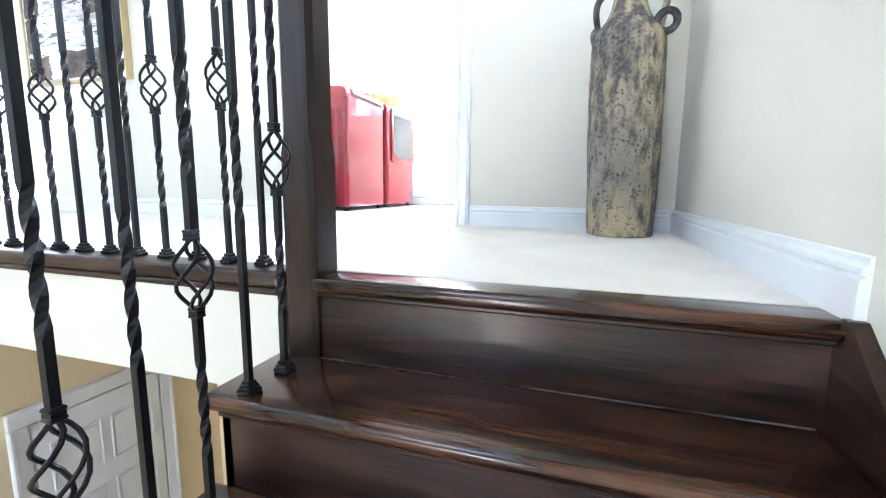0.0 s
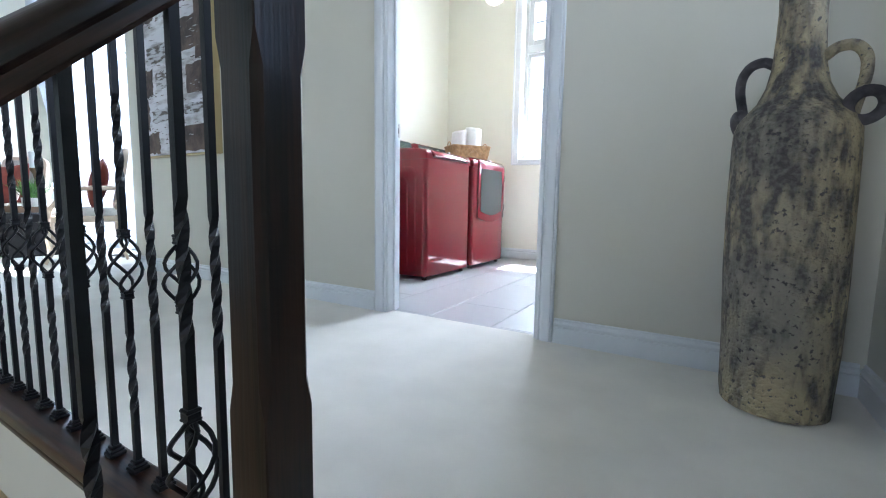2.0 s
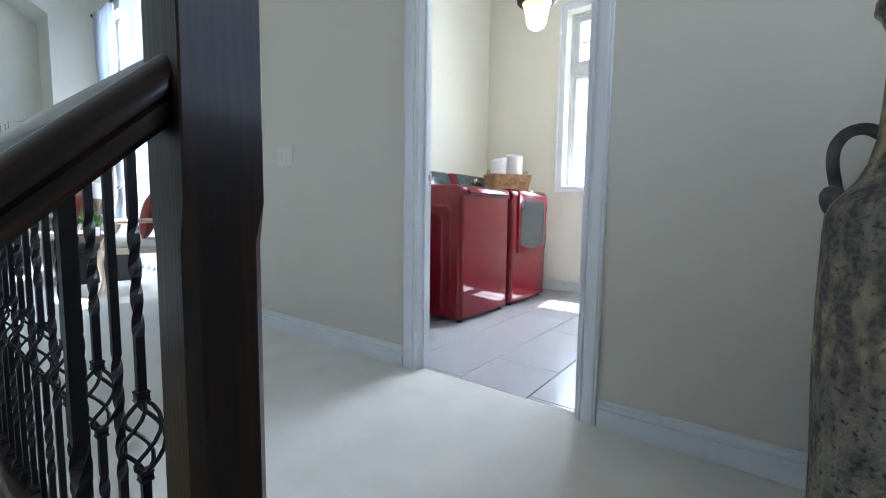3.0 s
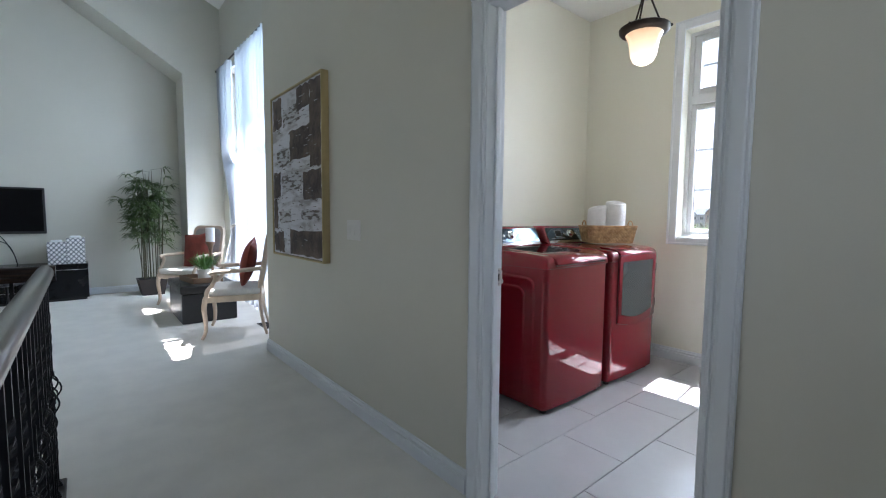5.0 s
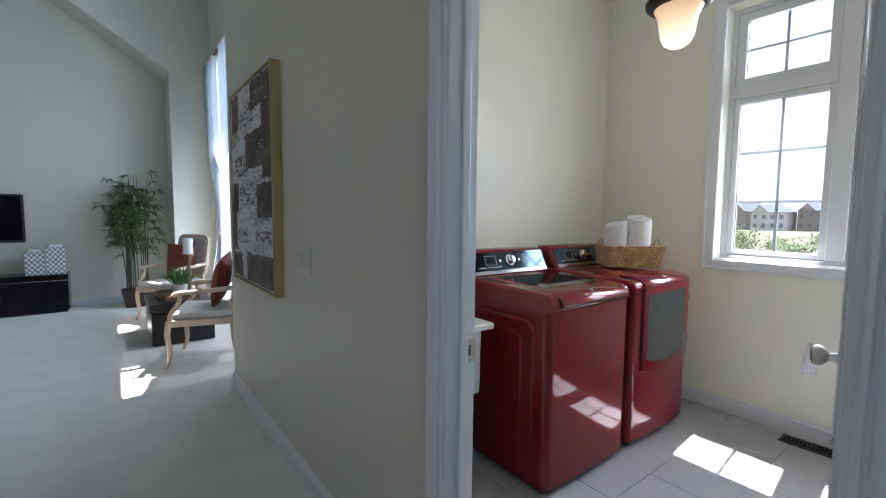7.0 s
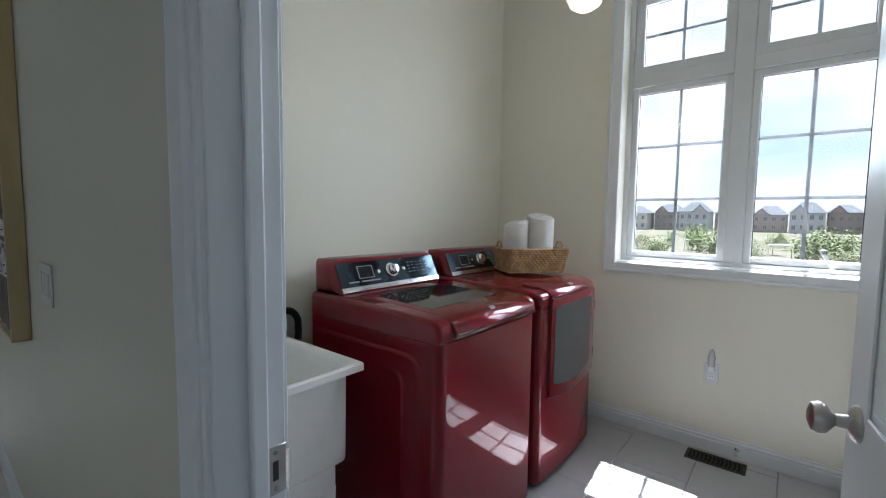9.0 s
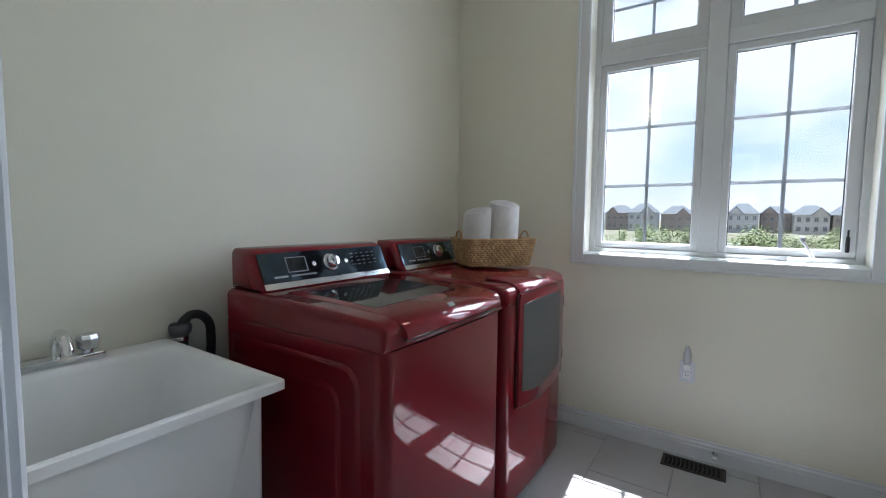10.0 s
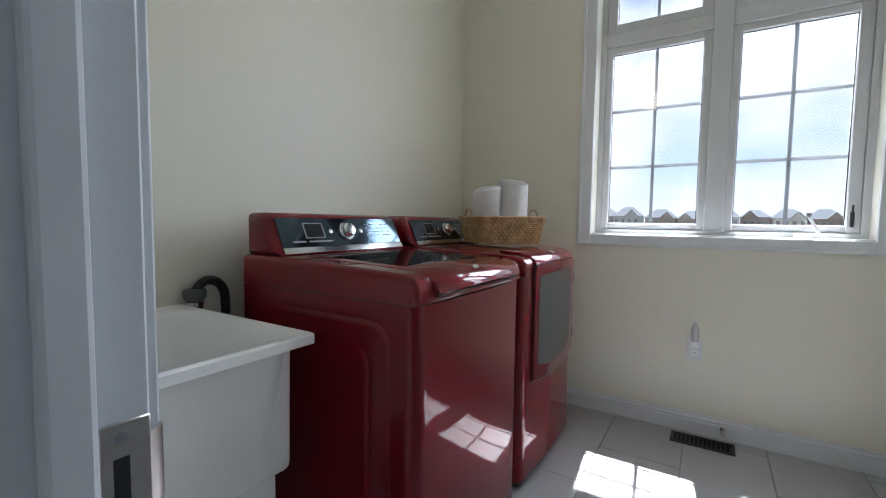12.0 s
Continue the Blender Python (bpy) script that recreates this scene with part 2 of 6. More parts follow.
def curve(pts, steps=5):
    """A smooth path through the given points."""
    pts = [Vector(p) for p in pts]
    out = []
    for i in range(len(pts) - 1):
        a, b, c, d = pts[max(i - 1, 0)], pts[i], pts[i + 1], pts[min(i + 2, len(pts) - 1)]
        for k in range(steps):
            t = k / steps
            out.append(0.5 * ((2 * b) + (c - a) * t + (2 * a - 5 * b + 4 * c - d) * t * t + (3 * b - a - 3 * c + d) * t ** 3))
    return out + [pts[-1]]


def finish(name, bm, mat, smooth=False):
    bmesh.ops.recalc_face_normals(bm, faces=bm.faces[:])
    me = bpy.data.meshes.new(name)
    bm.to_mesh(me)
    bm.free()
    me.materials.append(mat)
    if smooth:
        for p in me.polygons:
            p.use_smooth = True
        me.set_sharp_from_angle(angle=radians(38))
    return me


def thing(name, label, category, group="", m=None):
    ob = new(name)
    ob.empty_display_size = 0.05
    if m is not None:
        ob.matrix_world = m
    return tagged(ob, label, category, group)


def part(name, bm, mat, parent, label="", smooth=False, m=None):
    ob = new(name, finish(name, bm, mat, smooth))
    ob.parent = parent
    if m is not None:
        ob.matrix_local = m
    return tagged(ob, label) if label else ob


def structure(name, bm, mat, label, category, smooth=False):
    return tagged(new(name, finish(name, bm, mat, smooth)), label, category, kind="structure")


def boxes(*rows):
    bm = bmesh.new()
    for r in rows:
        box(bm, *r)
    return bm

# ---- structure ----
HALL_Y, ROOM_Y, NORTH_Y = 2.24, 2.335, 4.85      # hall wall face, laundry face, window wall face
WEST_X, EAST_X, STAIR_X = -2.65, -0.40, 0.42
DOOR_L, DOOR_R, DOOR_H = -1.471, -0.632, 2.05
WALL_END = -4.15
TOP = 3.10
RISE, RUN, NOSE_Y = 0.193, 0.208, 0.80
LOW = -15 * RISE

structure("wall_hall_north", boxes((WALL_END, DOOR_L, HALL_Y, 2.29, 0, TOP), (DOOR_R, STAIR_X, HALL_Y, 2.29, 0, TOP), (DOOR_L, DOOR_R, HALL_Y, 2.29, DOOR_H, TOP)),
          WARM_SHADE_PAINT, "smooth off-white painted hallway wall", "wall")
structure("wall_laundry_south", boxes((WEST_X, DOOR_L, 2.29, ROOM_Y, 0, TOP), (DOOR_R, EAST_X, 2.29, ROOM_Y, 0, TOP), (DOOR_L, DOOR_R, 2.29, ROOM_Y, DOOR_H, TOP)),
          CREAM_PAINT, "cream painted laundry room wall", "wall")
structure("wall_laundry_west", boxes((WEST_X - 0.12, WEST_X, 2.30, NORTH_Y + 0.2, 0, TOP)), CREAM_PAINT, "cream painted wall behind the machines", "wall")
structure("wall_laundry_east", boxes((EAST_X, EAST_X + 0.12, 2.30, NORTH_Y + 0.2, 0, TOP)), CREAM_PAINT, "cream painted laundry room wall", "wall")
WX0, WX1, WZ0, WZ1 = -1.765, -0.535, 1.055, 2.745
structure("wall_laundry_north", boxes((WEST_X, WX0, NORTH_Y, NORTH_Y + 0.2, 0, TOP), (WX1, EAST_X, NORTH_Y, NORTH_Y + 0.2, 0, TOP),
          (WX0, WX1, NORTH_Y, NORTH_Y + 0.2, 0, WZ0), (WX0, WX1, NORTH_Y, NORTH_Y + 0.2, WZ1, TOP)), CREAM_PAINT, "cream painted wall around the window", "wall")
structure("ceiling_laundry", boxes((WEST_X, EAST_X, ROOM_Y, NORTH_Y, TOP, TOP + 0.12)), CEILING_PAINT, "flat white ceiling", "ceiling")
structure("floor_laundry_bed", boxes((WEST_X, EAST_X, 2.285, NORTH_Y, -0.28, -0.006)), GROUT, "grey grout bed under the floor tiles", "floor")

EY0, EY1, EZ0, EZ1 = 1.10, 2.12, 1.06, 2.40
structure("wall_hall_east", boxes((STAIR_X, STAIR_X + 0.14, -3.6, EY0, LOW, TOP), (STAIR_X, STAIR_X + 0.14, EY1, 2.42, LOW, TOP),
          (STAIR_X, STAIR_X + 0.14, EY0, EY1, LOW, EZ0), (STAIR_X, STAIR_X + 0.14, EY0, EY1, EZ1, TOP)), HALL_PAINT, "off-white painted wall beside the stairs", "wall")
# unseen wall; both openings are added to let the fill lamps in
SX0, SX1, SZ0, SZ1 = -2.6, -0.6, 1.1, 2.7
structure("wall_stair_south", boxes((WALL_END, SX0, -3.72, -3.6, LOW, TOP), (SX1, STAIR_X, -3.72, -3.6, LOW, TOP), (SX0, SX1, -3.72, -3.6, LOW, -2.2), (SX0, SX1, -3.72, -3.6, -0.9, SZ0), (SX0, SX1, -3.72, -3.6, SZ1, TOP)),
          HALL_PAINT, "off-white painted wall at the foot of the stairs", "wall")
structure("ceiling_hall", boxes((WALL_END, STAIR_X, -3.6, HALL_Y, TOP, TOP + 0.12)), CEILING_PAINT, "flat white hallway ceiling", "ceiling")
structure("floor", boxes((-2.76, STAIR_X, 0.895, HALL_Y + 0.045, -0.28, 0), (-8.5, -2.76, -3.6, 2.77, -0.28, 0)), CARPET, "cream cut-pile carpet", "carpet")
structure("wall_stair_fascia", boxes((-2.76, -0.66, 0.815, 0.895, -0.30, -0.035), (-2.76, -2.71, -3.6, 0.815, -0.30, -0.035)), HALL_PAINT, "white painted fascia below the landing", "wall")
structure("wall_lower_west", boxes((-2.76, -2.29, -3.6, 2.3, LOW, -0.30)), BEIGE_PAINT, "beige painted lower hall wall", "wall")
structure("wall_lower_north", boxes((-2.29, STAIR_X, 2.18, 2.3, LOW, -0.28)), BEIGE_PAINT, "beige painted lower hall wall", "wall")
structure("ceiling_lower", boxes((-2.29, STAIR_X, 0.895, 2.18, -0.30, -0.281)), CEILING_PAINT, "white lower hall ceiling", "ceiling")
structure("floor_lower", boxes((-2.29, STAIR_X, -3.6, 2.18, LOW - 0.1, LOW)), TILE, "pale tiled lower hall floor", "floor")

# family room
FW, FN, PX, PY = -8.5, 2.77, -7.9, 2.24       # screen wall, window wall, niche front, niche edge
FTOP = 4.42
FX0, FX1, FZ0, FZ1 = -7.45, -4.38, 0.25, 3.35
structure("wall_family_west", boxes((FW - 0.12, FW, -3.6, PY, 0, 5.9)), HALL_PAINT, "pale grey-white wall behind the television", "wall")
bm = bmesh.new()
prism(bm, [(PY, 0), (FN, 0), (FN, 5.9), (-3.6, 5.9), (-3.6, 5.75), (-1.6, 5.75), (PY, 3.33)], "x", FW, PX)
structure("wall_family_niche", bm, HALL_PAINT, "white wall around a niche with a sloping head", "wall")
structure("wall_family_north", boxes((PX, FX0, FN, FN + 0.2, 0, 5.9), (FX1, WALL_END + 0.12, FN, FN + 0.2, 0, 5.9), (FX0, FX1, FN, FN + 0.2, 0, FZ0), (FX0, FX1, FN, FN + 0.2, FZ1, 5.9)),
          HALL_PAINT, "white wall around a tall window", "wall")
structure("wall_hall_end", boxes((WALL_END, WALL_END + 0.12, 2.30, FN, 0, 5.9)), HALL_PAINT, "off-white end of the hallway wall", "wall")
structure("wall_family_bulkhead", boxes((WALL_END, WALL_END + 0.12, -3.6, 2.30, TOP + 0.12, 5.9)), HALL_PAINT, "off-white wall above the hallway opening", "wall")
structure("wall_family_south", boxes((FW, WALL_END, -3.72, -3.6, 0, 5.9)), HALL_PAINT, "off-white family room wall", "wall")
bm = bmesh.new()
prism(bm, [(FN, FTOP), (FN, FTOP + 0.1), (-0.5, 5.9), (-3.6, 5.9), (-3.6, 5.8), (-0.5, 5.8)], "x", PX, WALL_END)
structure("ceiling_family", bm, CEILING_PAINT, "white vaulted ceiling", "ceiling")


# skirting: moulded profile (distance from wall, height)
SKIRT = [(0, 0), (0.016, 0), (0.016, 0.064), (0.0145, 0.068), (0.009, 0.070), (0.009, 0.0735), (0.0135, 0.077), (0.0135, 0.085), (0.009, 0.090), (0.0055, 0.093), (0.0055, 0.102), (0, 0.105)]


def skirting(name, axis, a, b, wall, sign):
    bm = bmesh.new()
    prism(bm, [(wall + sign * d, z) for d, z in SKIRT], axis, a, b)
    return structure(name, bm, TRIM_WHITE, "white moulded baseboard", "baseboard")


CW = 0.072     # casing width
skirting("baseboard_hall_west", "x", WALL_END - 0.016, DOOR_L - CW, HALL_Y, -1)
skirting("baseboard_hall_east", "x", DOOR_R + CW, STAIR_X - 0.016, HALL_Y, -1)
skirting("baseboard_stair", "y", 0.79, HALL_Y, STAIR_X, -1)
skirting("baseboard_end", "y", HALL_Y, FN, WALL_END, -1)
skirting("baseboard_family_west", "y", -3.6, PY, FW, 1)
skirting("baseboard_family_niche", "y", PY, FN, PX, 1)
skirting("baseboard_family_north", "x", PX, WALL_END - 0.016, FN, -1)
skirting("baseboard_laundry_north", "x", WEST_X + 0.016, EAST_X - 0.016, NORTH_Y, -1)
skirting("baseboard_laundry_west", "y", ROOM_Y, NORTH_Y, WEST_X, 1)
skirting("baseboard_laundry_east", "y", ROOM_Y + 0.02, NORTH_Y, EAST_X, -1)

# casing: moulded profile (offset across, depth)
CASE = [(0, 0), (0, 0.010), (0.004, 0.013), (0.010, 0.0135), (0.0125, 0.008), (0.0165, 0.008), (0.020, 0.0145), (0.028, 0.0185), (0.056, 0.022), (0.060, 0.0215), (0.063, 0.017), (0.066, 0.017), (0.069, 0.0195), (CW, 0.018), (CW, 0)]


def casing(name, parent, axis, inner, out, a, b, wall, sign):
    """A casing strip; axis z: upright at x=inner, growing by out; axis x: head at height inner."""
    bm = bmesh.new()
    if axis == "z":
        prism(bm, [(inner + out * o, wall + sign * d) for o, d in CASE], "z", a, b)
    else:
        prism(bm, [(wall + sign * d, inner + out * o) for o, d in CASE], "x", a, b)
    return part(name, bm, TRIM_WHITE, parent)


frame_1 = tagged(thing("door_frame_1", "white moulded door casing and jamb around the laundry doorway", "door frame"), kind="structure")
for wall, sign in ((HALL_Y, -1), (ROOM_Y, 1)):
    casing("casing", frame_1, "z", DOOR_L + 0.011, -1, 0, DOOR_H, wall, sign)
    casing("casing", frame_1, "z", DOOR_R - 0.004, 1, 0, DOOR_H, wall, sign)
    casing("casing", frame_1, "x", DOOR_H, 1, DOOR_L - CW, DOOR_R + CW, wall, sign)
for x0, x1 in ((DOOR_L, DOOR_L + 0.016), (DOOR_R - 0.016, DOOR_R)):
    part("jamb", boxes((x0, x1, HALL_Y - 0.004, ROOM_Y + 0.004, 0, DOOR_H - 0.016, 0.002, 1)), TRIM_WHITE, frame_1)
part("jamb", boxes((DOOR_L, DOOR_R, HALL_Y - 0.004, ROOM_Y + 0.004, DOOR_H - 0.016, DOOR_H, 0.002, 1)), TRIM_WHITE, frame_1)
part("door_stop", boxes((DOOR_L + 0.016, DOOR_L + 0.028, 2.282, 2.308, 0, DOOR_H - 0.016, 0.004, 2)), TRIM_WHITE, frame_1)
part("door_stop", boxes((DOOR_R - 0.028, DOOR_R - 0.016, 2.282, 2.308, 0, DOOR_H - 0.016, 0.004, 2)), TRIM_WHITE, frame_1)
bm = boxes((DOOR_L + 0.0162, DOOR_L + 0.0185, 2.3095, 2.338, 0.922, 0.996, 0.001, 1))
prism(bm, [(DOOR_L + 0.0165, 2.337), (DOOR_L + 0.0187, 2.337), (DOOR_L + 0.0150, 2.3455), (DOOR_L + 0.0100, 2.3485), (DOOR_L + 0.0085, 2.3470), (DOOR_L + 0.0130, 2.3435)], "z", 0.934, 0.984)
strike = part("strike_plate", bm, NICKEL, frame_1, "brushed nickel strike plate", smooth=True)
# raised black patch painting the dark inside of the hole
part("latch_hole", boxes((DOOR_L + 0.0183, DOOR_L + 0.0190, 2.3165, 2.3255, 0.944, 0.974, 0.0003, 1)), BLACK_PLASTIC, strike)
for z in (0.9315, 0.9865):
    bm = bmesh.new()
    lathe(bm, [(0.0036, 0.0), (0.0034, 0.0008), (0.0012, 0.0011)], 12, pose(DOOR_L + 0.0184, 2.321, z, 0, 90, 0))
    part("screw", bm, GREY_BAR, strike, smooth=True)

# laundry window: two casements under two transom lights
win = tagged(thing("window_1", "white vinyl double window with grilles and transom lights", "window"), kind="structure")
WC = 0.075
part("casing", boxes((WX0 - WC, WX0, NORTH_Y - 0.02, NORTH_Y, WZ0 - 0.06, WZ1 + WC, 0.004, 2)), TRIM_WHITE, win)
part("casing", boxes((WX1, WX1 + WC, NORTH_Y - 0.02, NORTH_Y, WZ0 - 0.06, WZ1 + WC, 0.004, 2)), TRIM_WHITE, win)
part("casing", boxes((WX0, WX1, NORTH_Y - 0.02, NORTH_Y, WZ1, WZ1 + WC, 0.004, 2)), TRIM_WHITE, win)
part("casing", boxes((WX0, WX1, NORTH_Y - 0.02, NORTH_Y, WZ0 - 0.06, WZ0, 0.004, 2)), TRIM_WHITE, win)
for x0, x1, z0, z1 in ((WX0 - WC, WX0 - WC + 0.018, WZ0 - 0.06, WZ1 + WC), (WX1 + WC - 0.018, WX1 + WC, WZ0 - 0.06, WZ1 + WC), (WX0 - WC + 0.018, WX1 + WC - 0.018, WZ0 - 0.06, WZ0 - 0.042), (WX0 - WC + 0.018, WX1 + WC - 0.018, WZ1 + WC - 0.018, WZ1 + WC)):
    part("back_band", boxes((x0, x1, NORTH_Y - 0.028, NORTH_Y - 0.0195, z0, z1, 0.003, 1)), TRIM_WHITE, win)
part("window_sill", boxes((WX0, WX1, NORTH_Y + 0.002, NORTH_Y + 0.10, WZ0 - 0.02, WZ0 + 0.006, 0.003, 2)), TRIM_WHITE, win)
FY0, FY1, GY = NORTH_Y + 0.10, NORTH_Y + 0.18, NORTH_Y + 0.145
MX0, MX1, TZ0, TZ1 = -1.195, -1.105, 2.155, 2.215
part("window_frame", boxes((WX0, WX0 + 0.03, FY0, FY1, WZ0, WZ1), (WX1 - 0.03, WX1, FY0, FY1, WZ0, WZ1), (WX0 + 0.03, WX1 - 0.03, FY0, FY1, WZ0, WZ0 + 0.03), (WX0 + 0.03, WX1 - 0.03, FY0, FY1, WZ1 - 0.03, WZ1)), VINYL, win)
part("mullion", boxes((MX0, MX1, FY0 - 0.004, FY1, WZ0 + 0.03, WZ1 - 0.03, 0.003, 1)), VINYL, win)
for x0, x1 in ((WX0 + 0.03, MX0), (MX1, WX1 - 0.03)):
    part("transom_bar", boxes((x0, x1, FY0 - 0.002, FY1, TZ0, TZ1 + 0.018, 0.003, 1)), VINYL, win)
    for z0, z1, rows, sw in ((WZ0 + 0.03, TZ0, 3, 0.038), (TZ1 + 0.018, WZ1 - 0.03, 2, 0.055)):
        sr = sw + (0.014 if x1 > MX1 else 0.0)
        s = part("sash", boxes((x0, x0 + sw, FY0 + 0.014, FY1 - 0.01, z0, z1, 0.004, 1), (x1 - sr, x1, FY0 + 0.014, FY1 - 0.01, z0, z1, 0.004, 1),
                               (x0 + sw - 0.003, x1 - sr + 0.003, FY0 + 0.016, FY1 - 0.01, z0, z0 + sw, 0.004, 1), (x0 + sw - 0.003, x1 - sr + 0.003, FY0 + 0.016, FY1 - 0.01, z1 - sw, z1, 0.004, 1)), VINYL, win)
        gx0, gx1, gz0, gz1 = x0 + sw, x1 - sr, z0 + sw, z1 - sw
        p = part("pane", boxes((gx0 - 0.004, gx1 + 0.004, GY - 0.002, GY + 0.002, gz0 - 0.004, gz1 + 0.004)), PANE, s, "clear glass")
        p.visible_shadow = False
        xm = (gx0 + gx1) / 2
        part("grille_bar", boxes((xm - 0.009, xm + 0.009, GY + 0.004, GY + 0.011, gz0, gz1)), GREY_BAR, s)
        for k in range(1, rows):
            zz = gz0 + (gz1 - gz0) * k / rows
            part("grille_bar", boxes((gx0, gx1, GY + 0.0045, GY + 0.0105, zz - 0.009, zz + 0.009)), GREY_BAR, s)
        for gg in ((gx0, gx0 + 0.004, gz0, gz1), (gx1 - 0.004, gx1, gz0, gz1), (gx0 + 0.004, gx1 - 0.004, gz1 - 0.004, gz1)):
            part("gasket", boxes((gg[0], gg[1], GY - 0.006, GY - 0.003, gg[2], gg[3])), BLACK_PLASTIC, s)

# eaves out of view, added over the windows to cut the high sun
structure("roof_eave", boxes((-3.2, 1.2, 5.05, 5.42, 3.0, 3.25)), TRIM_WHITE, "unseen white boxed eave cutting the high sun at the laundry window", "eave")
structure("roof_eave_family", boxes((-9.2, -4.0, 2.97, 3.36, 3.8, 4.05)), TRIM_WHITE, "unseen white boxed eave cutting the high sun at the tall window", "eave")

# stairs
stairs = tagged(thing("staircase", "dark-stained oak stairs with rounded nosings", "stairs"), kind="structure")
STX0 = -0.64
for k in range(15):
    ny, z = NOSE_Y - RUN * k, -RISE * k
    bm = bmesh.new()
    if k == 0:
        box(bm, -0.56, STAIR_X - 0.002, ny, 0.895, -0.034, 0.0, 0.011, 3)
    else:
        box(bm, STX0 - 0.03, STAIR_X - 0.018, ny, ny + RUN + 0.028, z - 0.032, z, 0.012, 3)
    part("tread", bm, OAK_TREAD, stairs, smooth=True)
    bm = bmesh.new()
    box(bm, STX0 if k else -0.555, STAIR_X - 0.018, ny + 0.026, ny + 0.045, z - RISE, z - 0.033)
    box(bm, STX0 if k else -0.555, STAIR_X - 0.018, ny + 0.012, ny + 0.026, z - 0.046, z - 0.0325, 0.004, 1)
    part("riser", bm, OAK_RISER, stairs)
bm = bmesh.new()
prism(bm, [(NOSE_Y + 0.04, -0.036), (NOSE_Y - 0.002, -0.036), (NOSE_Y - 0.002, -0.012), (NOSE_Y - 0.02, -0.012), (NOSE_Y - 15 * RUN, -15 * RISE + 0.01),
           (NOSE_Y - 15 * RUN, -15 * RISE - 0.4), (NOSE_Y + 0.04, -0.45)], "x", STAIR_X - 0.019, STAIR_X - 0.001)
part("wall_stringer", bm, OAK_Y, stairs)
bm = bmesh.new()
prism(bm, [(NOSE_Y - 0.002, -0.012), (NOSE_Y - 0.002, 0.006), (NOSE_Y - 0.022, 0.006), (NOSE_Y - 15 * RUN, -15 * RISE + 0.028), (NOSE_Y - 15 * RUN, -15 * RISE + 0.01), (NOSE_Y - 0.02, -0.012)], "x", STAIR_X - 0.026, STAIR_X - 0.001)
part("stringer_moulding", bm, OAK_Y, stairs)
for k in range(1, 15):
    ny, z = NOSE_Y - RUN * k, -RISE * k
    part("skirt_board", boxes((STX0 - 0.001, STX0 + 0.018, ny + 0.026, ny + RUN + 0.026, z - RISE - 0.15, z - 0.0325)), OAK_Y, stairs)

# window in the stair wall
win = tagged(thing("window_2", "white cased window in the stair wall", "window"), kind="structure")
for y0, y1, z0, z1 in ((EY1, EY1 + WC, EZ0 - WC, EZ1 + WC), (EY0 - WC, EY0, EZ0 - WC, EZ1 + WC), (EY0, EY1, EZ0 - WC, EZ0), (EY0, EY1, EZ1, EZ1 + WC)):
    part("casing", boxes((STAIR_X - 0.02, STAIR_X, y0, y1, z0, z1, 0.004, 2)), TRIM_WHITE, win)
for y0, y1, z0, z1 in ((EY1 - 0.05, EY1, EZ0, EZ1), (EY0, EY0 + 0.05, EZ0, EZ1), (EY0 + 0.05, EY1 - 0.05, EZ0, EZ0 + 0.05), (EY0 + 0.05, EY1 - 0.05, EZ1 - 0.05, EZ1)):
    part("window_frame", boxes((STAIR_X + 0.06, STAIR_X + 0.12, y0, y1, z0, z1, 0.004, 1)), VINYL, win)
part("pane", boxes((STAIR_X + 0.088, STAIR_X + 0.092, EY0 + 0.045, EY1 - 0.045, EZ0 + 0.045, EZ1 - 0.045)), PANE, win).visible_shadow = False

# family room window
win = tagged(thing("window_3", "tall white window with a centre mullion", "window"), kind="structure")
for x0, x1, z0, z1 in ((FX0 - WC, FX0, FZ0 - WC, FZ1 + WC), (FX1, FX1 + WC, FZ0 - WC, FZ1 + WC), (FX0, FX1, FZ0 - WC, FZ0), (FX0, FX1, FZ1, FZ1 + WC)):
    part("casing", boxes((x0, x1, FN - 0.02, FN, z0, z1, 0.004, 2)), TRIM_WHITE, win)
for x0, x1, z0, z1 in ((FX0, FX0 + 0.06, FZ0, FZ1), (FX1 - 0.06, FX1, FZ0, FZ1), (FX0 + 0.06, FX1 - 0.06, FZ0, FZ0 + 0.06), (FX0 + 0.06, FX1 - 0.06, FZ1 - 0.06, FZ1), (-6.32, -6.24, FZ0 + 0.06, FZ1 - 0.06), (-5.16, -5.08, FZ0 + 0.06, FZ1 - 0.06)):
    part("window_frame", boxes((x0, x1, FN + 0.10, FN + 0.18, z0, z1, 0.004, 1)), VINYL, win)
part("pane", boxes((FX0 + 0.055, FX1 - 0.055, FN + 0.138, FN + 0.142, FZ0 + 0.055, FZ1 - 0.055)), PANE, win).visible_shadow = False

# lower hall door
ld = tagged(thing("door_2", "closed white six-panel door in the lower hall", "door", m=pose(-2.29, 1.45, LOW)), kind="structure")
part("leaf", boxes((0.004, 0.022, -0.30, 0.30, 0.005, 2.03)), TRIM_WHITE, ld)
